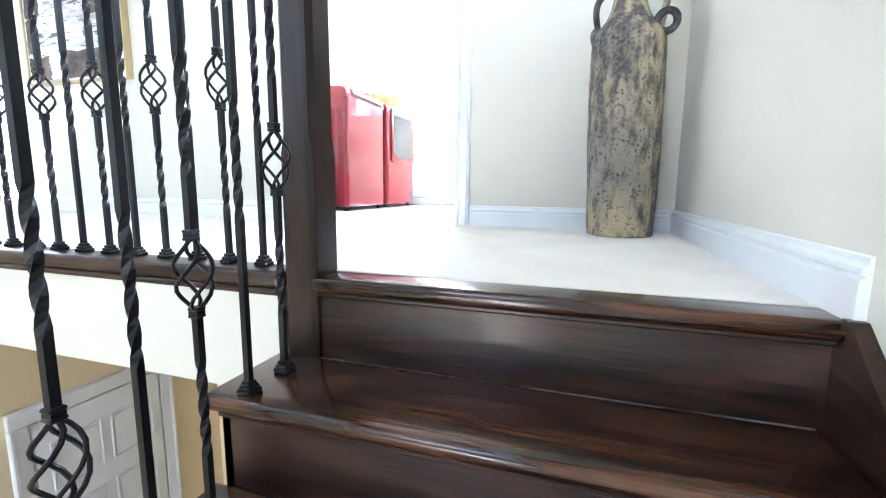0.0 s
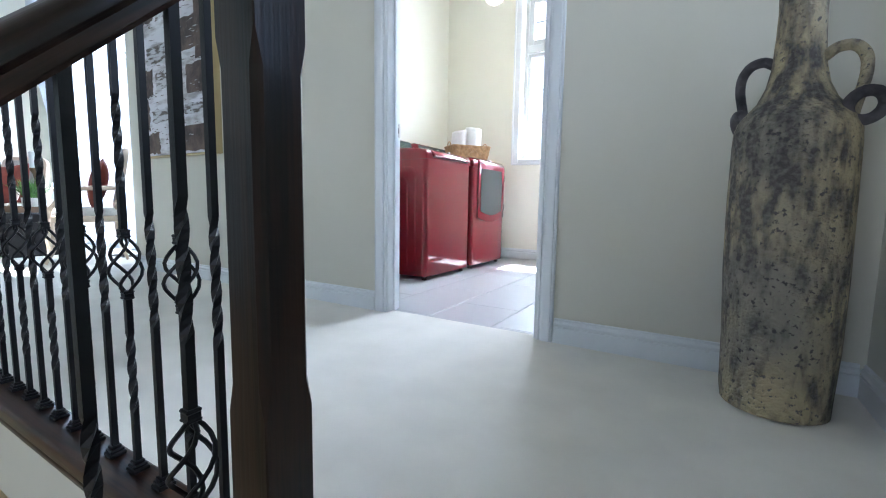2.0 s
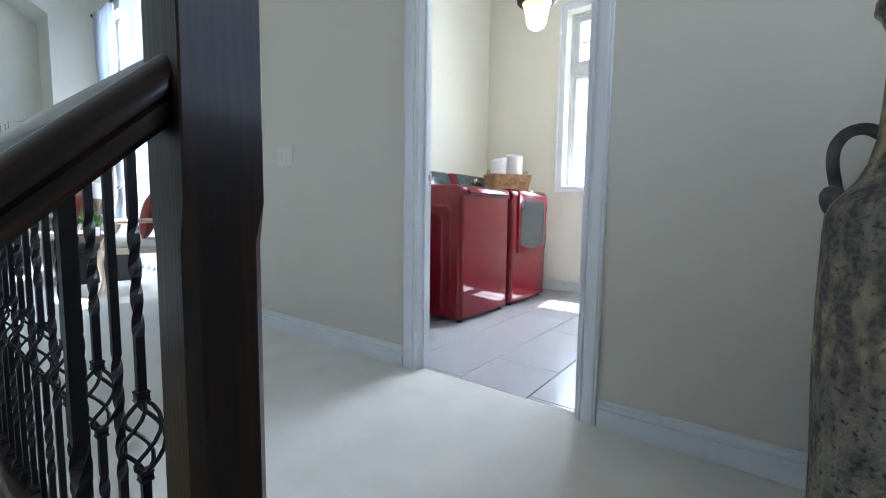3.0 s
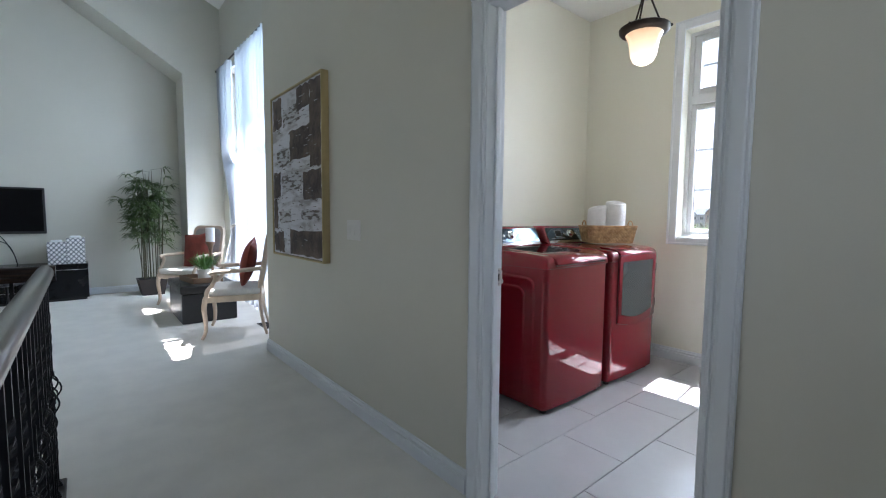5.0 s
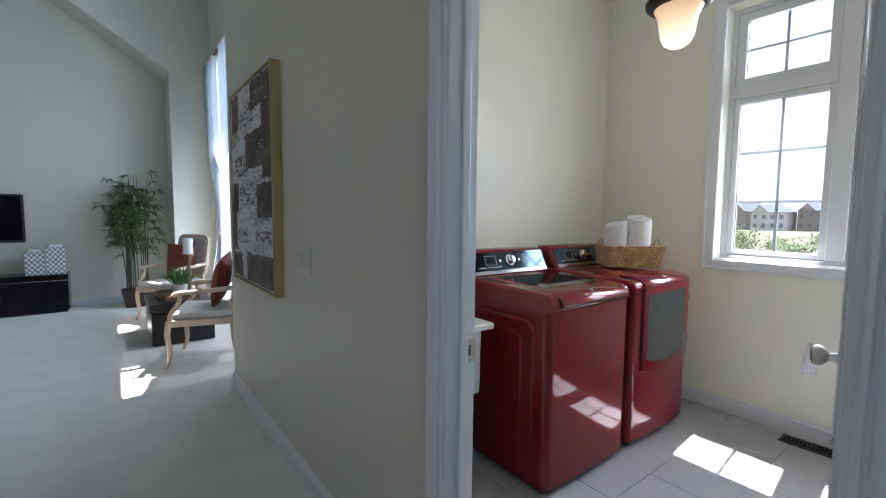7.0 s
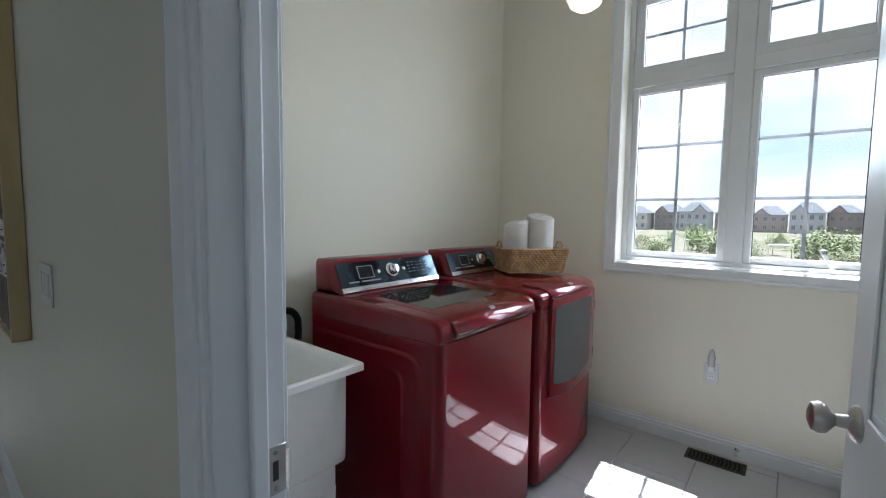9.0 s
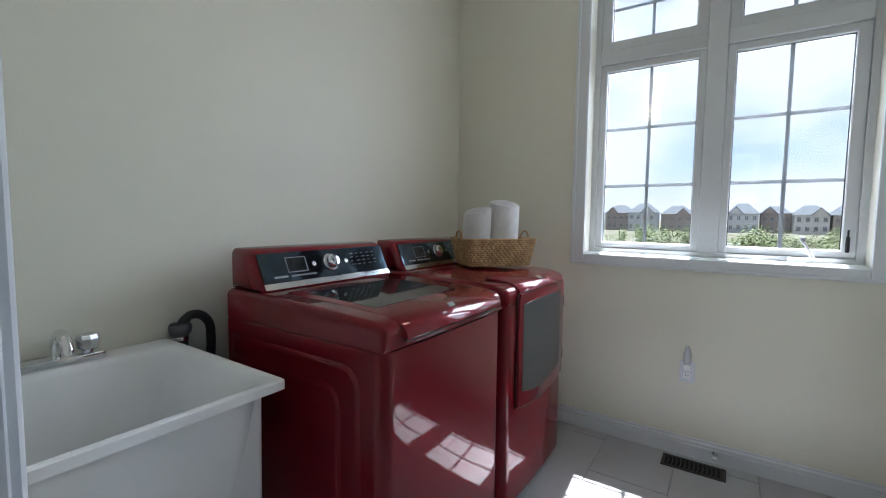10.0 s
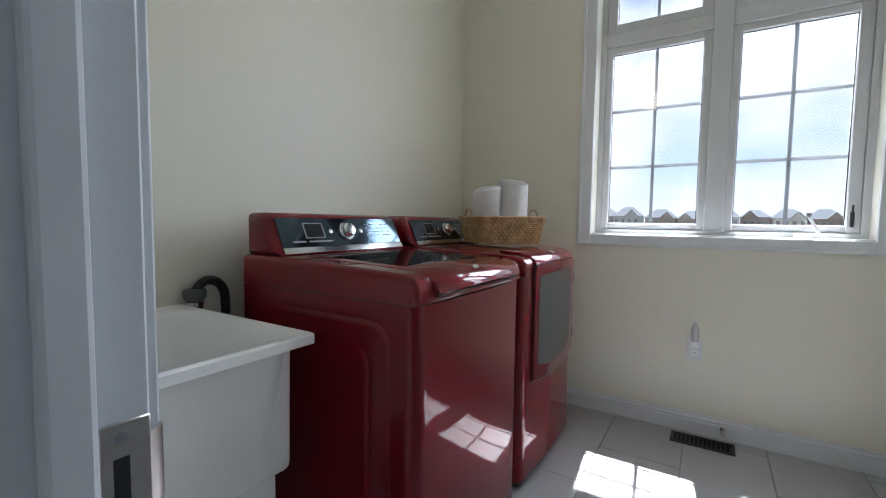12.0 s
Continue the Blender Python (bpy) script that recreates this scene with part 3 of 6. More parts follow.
for y0 in (-0.235, 0.035):
    for z0, z1 in ((0.2, 0.85), (1.0, 1.55), (1.68, 1.90)):
        p = part("panel", boxes((0.0215, 0.027, y0, y0 + 0.20, z0, z1, 0.005, 1)), TRIM_WHITE, ld)
        for q in ((y0 - 0.014, y0 - 0.004, z0 - 0.014, z1 + 0.014), (y0 + 0.204, y0 + 0.214, z0 - 0.014, z1 + 0.014), (y0 - 0.004, y0 + 0.204, z1 + 0.004, z1 + 0.014), (y0 - 0.004, y0 + 0.204, z0 - 0.014, z0 - 0.004)):
            part("panel_moulding", boxes((0.021, 0.030, q[0], q[1], q[2], q[3], 0.003, 1)), TRIM_WHITE, p)
for y0, y1, z0, z1 in ((-0.385, -0.31, 0, 2.04), (0.31, 0.385, 0, 2.04), (-0.385, 0.385, 2.04, 2.115)):
    part("casing", boxes((0, 0.022, y0, y1, z0, z1, 0.005, 2)), TRIM_WHITE, ld)
    part("casing", boxes((0.021, 0.030, y0 if y0 < 0 or z0 > 1 else y1 - 0.02, y1 if y1 > 0 else y0 + 0.02, z0 if z0 < 1 else z1 - 0.02, z1, 0.004, 1)), TRIM_WHITE, ld)

# laundry tiles: long tiles laid in half-bond columns
TW, TH, JT = 0.355, 0.70, 0.0035
tile_meshes = {}
tile_floor = tagged(new("floor_laundry"), "large grey ceramic floor tiles laid in half bond", "tile floor", kind="structure")
tile_floor.location = (-0.875, 2.288, 0)
for i in range(-6, 3):
    start = 2.66 - 2 * TH + (0.35 if i % 2 == 0 else 0.0)
    for j in range(0, 8):
        x0, x1 = max(-0.875 + TW * i + JT / 2, WEST_X), min(-0.875 + TW * (i + 1) - JT / 2, EAST_X)
        y0, y1 = max(start + TH * j + JT / 2, 2.288), min(start + TH * (j + 1) - JT / 2, NORTH_Y)
        if x1 - x0 < 0.02 or y1 - y0 < 0.02:
            continue
        key = (round(x1 - x0, 3), round(y1 - y0, 3))
        if key not in tile_meshes:
            tile_meshes[key] = finish("tile", boxes((0, x1 - x0, 0, y1 - y0, -0.012, 0, 0.002, 1)), TILE)
        t = new("tile", tile_meshes[key])
        t.parent, t.location = tile_floor, (x0 + 0.875, y0 - 2.288, 0)

# ---- stair rail ----
def square_bar(bm, h, spans, half=0.0060, z0=0.0):
    """A square iron bar of height h, twisted over each (from, to, turns) span."""
    stops = {z0, h}
    for a, b, _ in spans:
        stops.update(a + (b - a) * i / 14 for i in range(15))
    rings = []
    for z in sorted(stops):
        ang = sum(2 * math.pi * turns * min(max((z - a) / (b - a), 0), 1) for a, b, turns in spans)
        rings.append([bm.verts.new((half * 1.414 * math.cos(ang + math.pi / 4 + k * math.pi / 2), half * 1.414 * math.sin(ang + math.pi / 4 + k * math.pi / 2), z)) for k in range(4)])
    for lo, hi in zip(rings, rings[1:]):
        for k in range(4):
            bm.faces.new((lo[k], lo[(k + 1) % 4], hi[(k + 1) % 4], hi[k]))
    bm.faces.new(list(reversed(rings[0])))
    bm.faces.new(rings[-1])


def baluster(kind, h, where, group):
    if kind == "basket":
        b = thing("baluster", "black iron baluster with a basket and twisted shaft", "baluster", group, where)
        bm = bmesh.new()
        square_bar(bm, 0.385, [(0.13, 0.30, 1.0)])
        part("lower_bar", bm, IRON, b)
        bm = bmesh.new()
        square_bar(bm, h, [(0.60, 0.78, 1.0)], z0=0.50)
        part("upper_bar", bm, IRON, b)
        bm = bmesh.new()
        for k in range(4):
            pts = []
            for i in range(11):
                u = i / 10
                r, a = 0.004 + 0.026 * math.sin(math.pi * u) ** 0.8, k * math.pi / 2 + u * math.pi * 1.1
                pts.append((r * math.cos(a), r * math.sin(a), 0.385 + 0.115 * u))
            tube(bm, pts, 0.0034, 6)
        part("basket", bm, IRON, b, "four spiralled iron wires", smooth=True)
        for z in (0.372, 0.498):
            part("collar", boxes((-0.010, 0.010, -0.010, 0.010, z, z + 0.006, 0.002, 1), (-0.0085, 0.0085, -0.0085, 0.0085, z + 0.006, z + 0.012), (-0.010, 0.010, -0.010, 0.010, z + 0.012, z + 0.018, 0.002, 1)), IRON, b)
    else:
        b = thing("baluster", "black iron baluster with a long twisted shaft", "baluster", group, where)
        bm = bmesh.new()
        square_bar(bm, h, [(0.33, 0.55, 1.25)])
        part("bar", bm, IRON, b)
    part("shoe", boxes((-0.017, 0.017, -0.017, 0.017, 0, 0.009, 0.002, 1), (-0.014, 0.014, -0.014, 0.014, 0.009, 0.016, 0.002, 1), (-0.0105, 0.0105, -0.0105, 0.0105, 0.016, 0.024, 0.002, 1)), IRON, b)
    return b


GX0, GY0 = -0.735, 0.865
kinds = {k: None for k in ("twist", "basket")}
for i in range(20):
    k = ("twist", "basket")[i % 2]
    where = pose(GX0 - 0.1045 * i, GY0, 0.006)
    kinds[k] = copy_thing(kinds[k], where) if kinds[k] else baluster(k, 0.922, where, "landing balusters")
for j in range(1, 30):
    copy_thing(kinds[("twist", "basket")[(j + 1) % 2]], pose(GX0 - 0.1045 * 19, GY0 - 0.1045 * j, 0.006))
made = {}
for k in range(1, 12):
    for slot, (off, kind, h) in enumerate(((0.143, "basket", 1.012), (0.039, "twist", 0.912))):
        where = pose(-0.585, NOSE_Y - RUN * k + off, -RISE * k)
        made[slot] = copy_thing(made[slot], where) if slot in made else baluster(kind, h, where, "stair balusters")

post = thing("newel_post", "square dark-stained oak newel post with chamfered corners and a moulded cap", "newel post", m=pose(-0.594, 0.860, -RISE))
PH = RISE + 1.042
bm = bmesh.new()
rings = []
for z, c in ((0, 0.002), (RISE + 0.27, 0.002), (RISE + 0.315, 0.012), (RISE + 0.76, 0.012), (RISE + 0.805, 0.002), (PH, 0.002)):
    s = 0.0425
    outline = [(s, -s + c), (s, s - c), (s - c, s), (-s + c, s), (-s, s - c), (-s, -s + c), (-s + c, -s), (s - c, -s)]
    rings.append([bm.verts.new((x, y, z)) for x, y in outline])
for lo, hi in zip(rings, rings[1:]):
    for k in range(8):
        bm.faces.new((lo[k], lo[(k + 1) % 8], hi[(k + 1) % 8], hi[k]))
bm.faces.new(list(reversed(rings[0])))
bm.faces.new(rings[-1])
part("post", bm, OAK_Z, post)
bm = bmesh.new()
rings = []
for half, z in ((0.0445, PH - 0.010), (0.047, PH - 0.006), (0.053, PH - 0.002), (0.0585, PH + 0.001), (0.060, PH + 0.003), (0.060, PH + 0.011), (0.058, PH + 0.014), (0.048, PH + 0.016), (0.022, PH + 0.022), (0.004, PH + 0.0225)):
    rings.append([bm.verts.new((a * half * 0.945 + 0.002, b * half * 0.945 + 0.002, z)) for a, b in ((1, -1), (1, 1), (-1, 1), (-1, -1))])
for lo, hi in zip(rings, rings[1:]):
    for k in range(4):
        bm.faces.new((lo[k], lo[(k + 1) % 4], hi[(k + 1) % 4], hi[k]))
bm.faces.new(list(reversed(rings[0])))
bm.faces.new(rings[-1])
part("cap", bm, OAK_Z, post, "low pyramid cap")

RAIL = [(-0.020, 0), (0.020, 0), (0.022, 0.018), (0.031, 0.026), (0.033, 0.040), (0.027, 0.054), (0.012, 0.064), (-0.012, 0.064), (-0.027, 0.054), (-0.033, 0.040), (-0.031, 0.026), (-0.022, 0.018)]
guard = thing("guard_rail", "dark-stained oak landing handrail with a moulded profile", "handrail", m=pose(-0.643, GY0, 0))
bm = bmesh.new()
prism(bm, [(y * 0.9, 0.921 + z) for y, z in RAIL], "x", -2.11, 0)
part("rail", bm, OAK_X, guard, smooth=True)
bm = bmesh.new()
prism(bm, [(-2.077 + x, 0.921 + z) for x, z in RAIL], "y", -3.2, 0.033)
part("rail", bm, OAK_Y, guard, smooth=True)
plate = thing("rail_shoe_plate", "dark-stained oak edge plate under the landing balusters", "floor plate", m=pose(-0.643, GY0, 0))
part("board", boxes((-2.14, 0, -0.065, 0.031, -0.034, 0.006, 0.010, 3)), OAK_X, plate, smooth=True)
part("board", boxes((-2.14, -2.03, -3.2, -0.066, -0.034, 0.006, 0.010, 3)), OAK_Y, plate, smooth=True)
part("cove_moulding", boxes((-2.025, -0.01, -0.062, -0.048, -0.052, -0.0345, 0.005, 2)), OAK_X, plate)

stair_rail = thing("stair_handrail", "sloping dark-stained oak handrail fixed to the newel post", "handrail", m=pose(-0.592, 0.818, 0.888, 43.2))
bm = bmesh.new()
prism(bm, [(x * 0.82, z * 0.73) for x, z in RAIL], "y", -3.6, 0.078)
part("rail", bm, OAK_Y, stair_rail, smooth=True)
bm = bmesh.new()
prism(bm, [(-0.0135, -0.005), (0.0135, -0.005), (0.0155, -0.001), (0.0135, 0.003), (-0.0135, 0.003), (-0.0155, -0.001)], "y", -3.6, 0.030)
part("under_fillet", bm, OAK_Y, stair_rail, smooth=True)

# ---- vase ----
m = bpy.data.materials.new("weathered_clay")
m.use_nodes = True
n, l = m.node_tree.nodes, m.node_tree.links
co, st = n.new("ShaderNodeTexCoord"), n.new("ShaderNodeMapping")
st.inputs["Scale"].default_value = (1, 1, 0.36)
l.new(co.outputs["Object"], st.inputs["Vector"])


def noise_node(scale, detail, vec):
    t = n.new("ShaderNodeTexNoise")
    t.inputs["Scale"].default_value, t.inputs["Detail"].default_value = scale, detail
    l.new(vec, t.inputs["Vector"])
    return t.outputs["Fac"]


def ramp_node(fac, lo, hi, a, b):
    r = n.new("ShaderNodeValToRGB")
    r.color_ramp.elements[0].position, r.color_ramp.elements[1].position = lo, hi
    r.color_ramp.elements[0].color, r.color_ramp.elements[1].color = (*a, 1), (*b, 1)
    l.new(fac, r.inputs["Fac"])
    return r.outputs["Color"]


def mix_node(fac, a, b):
    x = n.new("ShaderNodeMix")
    x.data_type = "RGBA"
    l.new(fac, x.inputs[0])
    l.new(a, x.inputs[6])
    l.new(b, x.inputs[7])
    return x.outputs[2]


blotch = noise_node(3.6, 7, co.outputs["Object"])
cover = noise_node(2.3, 5, st.outputs["Vector"])
raw_streak = noise_node(30, 12, st.outputs["Vector"])
lift = n.new("ShaderNodeMath")
lift.operation = "MULTIPLY_ADD"
lift.inputs[1].default_value = 0.85
l.new(cover, lift.inputs[0])
l.new(raw_streak, lift.inputs[2])
drop_ = n.new("ShaderNodeMath")
drop_.operation = "SUBTRACT"
drop_.inputs[1].default_value = 0.43
l.new(lift.outputs[0], drop_.inputs[0])
streak = drop_.outputs[0]
speck = noise_node(75, 8, co.outputs["Object"])
base = ramp_node(blotch, 0.40, 0.60, (0.26, 0.243, 0.20), (0.45, 0.38, 0.235))
dark = ramp_node(speck, 0.3, 0.7, (0.052, 0.048, 0.045), (0.18, 0.17, 0.155))
mask = ramp_node(streak, 0.37, 0.58, (1, 1, 1), (0, 0, 0))
mask2 = ramp_node(speck, 0.345, 0.41, (1, 1, 1), (0, 0, 0))
col = mix_node(mask2, mix_node(mask, base, dark), ramp_node(blotch, 0.4, 0.6, (0.075, 0.07, 0.072), (0.15, 0.14, 0.13)))
pb = n["Principled BSDF"]
l.new(col, pb.inputs["Base Color"])
pb.inputs["Roughness"].default_value, pb.inputs["Specular IOR Level"].default_value = 0.85, 0.25
bp = n.new("ShaderNodeBump")
bp.inputs["Strength"].default_value, bp.inputs["Distance"].default_value = 1.0, 0.018
l.new(speck, bp.inputs["Height"])
l.new(bp.outputs["Normal"], pb.inputs["Normal"])
CLAY = m
DARK_CLAY = material("dark_clay", (0.13, 0.12, 0.125), 0.8, noise_scale=14, second=(0.035, 0.033, 0.04), bump=0.8, bump_scale=60)

def lean_over(bm):
    """The hand-built jar stands slightly out of plumb."""
    for v in bm.verts:
        v.co.x, v.co.y = v.co.x - 0.011 * v.co.z, v.co.y - 0.016 * v.co.z
    return bm


vase = thing("floor_vase", "tall weathered clay jar with loop handles and a hanging ring", "vase", m=pose(0.168, 2.022, 0.0, 0, 0, -24))
bm = bmesh.new()
lathe(bm, [(0.118, 0.0), (0.134, 0.004), (0.137, 0.05), (0.141, 0.2), (0.146, 0.4), (0.147, 0.6), (0.145, 0.76), (0.142, 0.797), (0.133, 0.825), (0.112, 0.852), (0.089, 0.880), (0.071, 0.920), (0.060, 0.975),
           (0.055, 1.05), (0.053, 1.12), (0.056, 1.20), (0.070, 1.235), (0.082, 1.25), (0.080, 1.272), (0.062, 1.275), (0.050, 1.24), (0.045, 1.1)], 56, cap=False)
for v in bm.verts:
    d = noise.noise(v.co * 9.0) * 0.0035
    v.co.x += d * v.co.x / 0.13
    v.co.y += d * v.co.y / 0.13
bmesh.ops.holes_fill(bm, edges=[e for e in bm.edges if e.is_boundary])
part("body", lean_over(bm), CLAY, vase, smooth=True)
for s, mat in ((1, CLAY), (-1, DARK_CLAY)):
    bm = bmesh.new()
    pts = [(s * 0.052, 0.985), (s * 0.082, 1.003), (s * 0.115, 0.998), (s * 0.136, 0.970), (s * 0.140, 0.93), (s * 0.133, 0.885), (s * 0.124, 0.84), (s * 0.120, 0.80)]
    tube(bm, curve([(x, 0, z) for x, z in pts]), 0.0145, 12, taper=0.012)
    part("handle", lean_over(bm), mat, vase, "loop handle", smooth=True)
for c, turn, reach in ((Vector((0.152, -0.016, 0.84)), 35, 0.038), (Vector((-0.130, -0.020, 0.825)), -40, 0.034)):
    bm = bmesh.new()
    spin = Matrix.Rotation(radians(25), 3, "X") @ Matrix.Rotation(radians(turn), 3, "Z")
    tube(bm, [c + spin @ Vector((reach * math.cos(2 * math.pi * i / 20), 0.010, reach * 0.95 * math.sin(2 * math.pi * i / 20))) for i in range(21)], 0.0145, 10, cap=False)
    part("ring", lean_over(bm), DARK_CLAY, vase, "hanging clay ring", smooth=True)

# ---- painting and switch ----
GOLD = material("gold_frame", (0.50, 0.40, 0.20), 0.45, metal=0.3, noise_scale=8, amount=0.25, stretch=(1, 1, 0.3))
CANVAS = material("painted_canvas", (0.62, 0.62, 0.65), 0.75, noise_scale=11, second=(0.34, 0.32, 0.32), lo=0.36, hi=0.52, bump=0.6, bump_scale=45, stretch=(0.5, 1, 1.6))
BROWN_PAINT = material("brown_paint", (0.150, 0.105, 0.082), 0.65, noise_scale=9, second=(0.045, 0.033, 0.030), lo=0.38, hi=0.66, bump=0.6, bump_scale=40)
GREY_SCRAPE = material("grey_scrape", (0.50, 0.50, 0.52), 0.75, noise_scale=26, second=(0.13, 0.11, 0.10), lo=0.42, hi=0.52, bump=0.6, bump_scale=50, stretch=(0.4, 1, 1.8))
PX0, PX1, PZ0, PZ1 = -3.835, -2.875, 0.895, 2.135
pic = thing("painting", "large abstract canvas in brown and grey in a thin gold frame", "painting", m=pose((PX0 + PX1) / 2, HALL_Y, PZ0))
PW, PHH = (PX1 - PX0) / 2, PZ1 - PZ0
for x0, x1, z0, z1 in ((-PW, -PW + 0.012, 0, PHH), (PW - 0.012, PW, 0, PHH), (-PW + 0.012, PW - 0.012, 0, 0.012), (-PW + 0.012, PW - 0.012, PHH - 0.012, PHH)):
    part("frame", boxes((x0, x1, -0.052, -0.001, z0, z1, 0.002, 1)), GOLD, pic, "brushed gold edge")
canvas = part("canvas", boxes((-PW + 0.017, PW - 0.017, -0.044, -0.004, 0.017, PHH - 0.017, 0.002, 1)), CANVAS, pic)


def daub(u0, u1, v0, v1, mat, depth):
    """A ragged patch of thick paint on the canvas, in fractions of its width and height."""
    w, h = 2 * PW - 0.034, PHH - 0.034
    rnd = random.Random(int(u0 * 1000 + v0 * 77))
    pts = []
    for a, b in (((u0, v0), (u1, v0)), ((u1, v0), (u1, v1)), ((u1, v1), (u0, v1)), ((u0, v1), (u0, v0))):
        for i in range(7):
            t = i / 7
            u, v = a[0] + (b[0] - a[0]) * t, a[1] + (b[1] - a[1]) * t
            pts.append((-w / 2 + w * min(max(u + rnd.uniform(-0.012, 0.012), 0.0), 1.0), 0.017 + h * min(max(v + rnd.uniform(-0.008, 0.008), 0.0), 1.0)))
    bm = bmesh.new()
    prism(bm, pts, "y", -0.0445 - depth, -0.0435)
    return part("paint_patch", bm, mat, canvas)


for i, row in enumerate(((0.03, 0.22, 0.80, 0.99), (0.40, 0.86, 0.58, 0.76), (0.80, 0.99, 0.52, 0.99), (0.56, 0.80, 0.86, 0.99), (0.02, 0.17, 0.36, 0.52), (0.66, 0.99, 0.34, 0.50), (0.02, 0.10, 0.16, 0.35), (0.02, 0.24, 0.01, 0.14), (0.38, 0.99, 0.01, 0.155))):
    daub(*row, BROWN_PAINT, 0.0010 + 0.0002 * i)
for i, row in enumerate(((0.10, 0.38, 0.55, 0.66), (0.22, 0.62, 0.40, 0.50), (0.15, 0.40, 0.20, 0.28), (0.62, 0.95, 0.22, 0.28), (0.26, 0.60, 0.80, 0.90))):
    daub(*row, GREY_SCRAPE, 0.0006 + 0.0001 * i)

fr = random.Random(21)
for nm, mat, count, spread, tall in (("pale_strokes", GREY_SCRAPE, 110, 0.040, 0.0022), ("dark_strokes", BROWN_PAINT, 110, 0.032, 0.0024)):
    bm = bmesh.new()
    for i in range(count):
        cu, cv, a = fr.uniform(-PW + 0.09, PW - 0.09), fr.uniform(0.09, PHH - 0.09), fr.uniform(0.2, 1.0)
        dw, dh, dy = spread * a, tall * fr.uniform(0.5, 1.3), 0.0462 + 0.00002 * i
        outline = [(cu + dw * c, cv + dh * d + fr.uniform(-0.003, 0.003)) for c, d in ((-1, -0.3), (-0.4, -1), (0.3, -0.7), (1, -0.2), (0.7, 0.5), (0.1, 1), (-0.6, 0.6))]
        prism(bm, outline, "y", -dy, -0.0440)
    tagged(part(nm, bm, mat, canvas), kind="stuff")

SWITCH_WHITE = material("switch_plastic", (0.66, 0.65, 0.61), 0.4, noise_scale=12, amount=0.04)
sw = thing("light_switch", "off-white triple rocker light switch on the hallway wall", "light switch", m=pose(-2.55, HALL_Y, 1.125))
part("plate", boxes((-0.082, 0.082, -0.006, -0.0005, -0.060, 0.060, 0.003, 2)), SWITCH_WHITE, sw)
for x in (-0.046, 0.0, 0.046):
    part("rocker", boxes((x - 0.0165, x + 0.0165, -0.0095, -0.0055, -0.034, 0.034, 0.002, 1)), SWITCH_WHITE, sw)

# ---- laundry machines ----
W, D = 0.692, 0.725
LABEL_GREY = material("print_grey", (0.26, 0.27, 0.29), 0.5, noise_scale=30, amount=0.1)
SEAM = material("seam_gap", (0.055, 0.003, 0.006), 0.5, noise_scale=30, amount=0.2)
SMOKED = material("smoked_glass", (0.04, 0.045, 0.047), 0.07, noise_scale=4, amount=0.2)
SCREEN = material("lcd_screen", (0.02, 0.022, 0.024), 0.15, noise_scale=9, amount=0.3)


def rounded(x0, x1, z0, z1, r, corners=(1, 1, 1, 1), n_arc=6):
    pts = []
    for (cx, cz, a0), on in zip(((x1 - r, z0 + r, -90), (x1 - r, z1 - r, 0), (x0 + r, z1 - r, 90), (x0 + r, z0 + r, 180)), corners):
        if on:
            pts += [(cx + r * math.cos(radians(a0 + 90 * i / n_arc)), cz + r * math.sin(radians(a0 + 90 * i / n_arc))) for i in range(n_arc + 1)]
        else:
            pts.append({-90: (x1, z0), 0: (x1, z1), 90: (x0, z1), 180: (x0, z0)}[a0])
    return pts


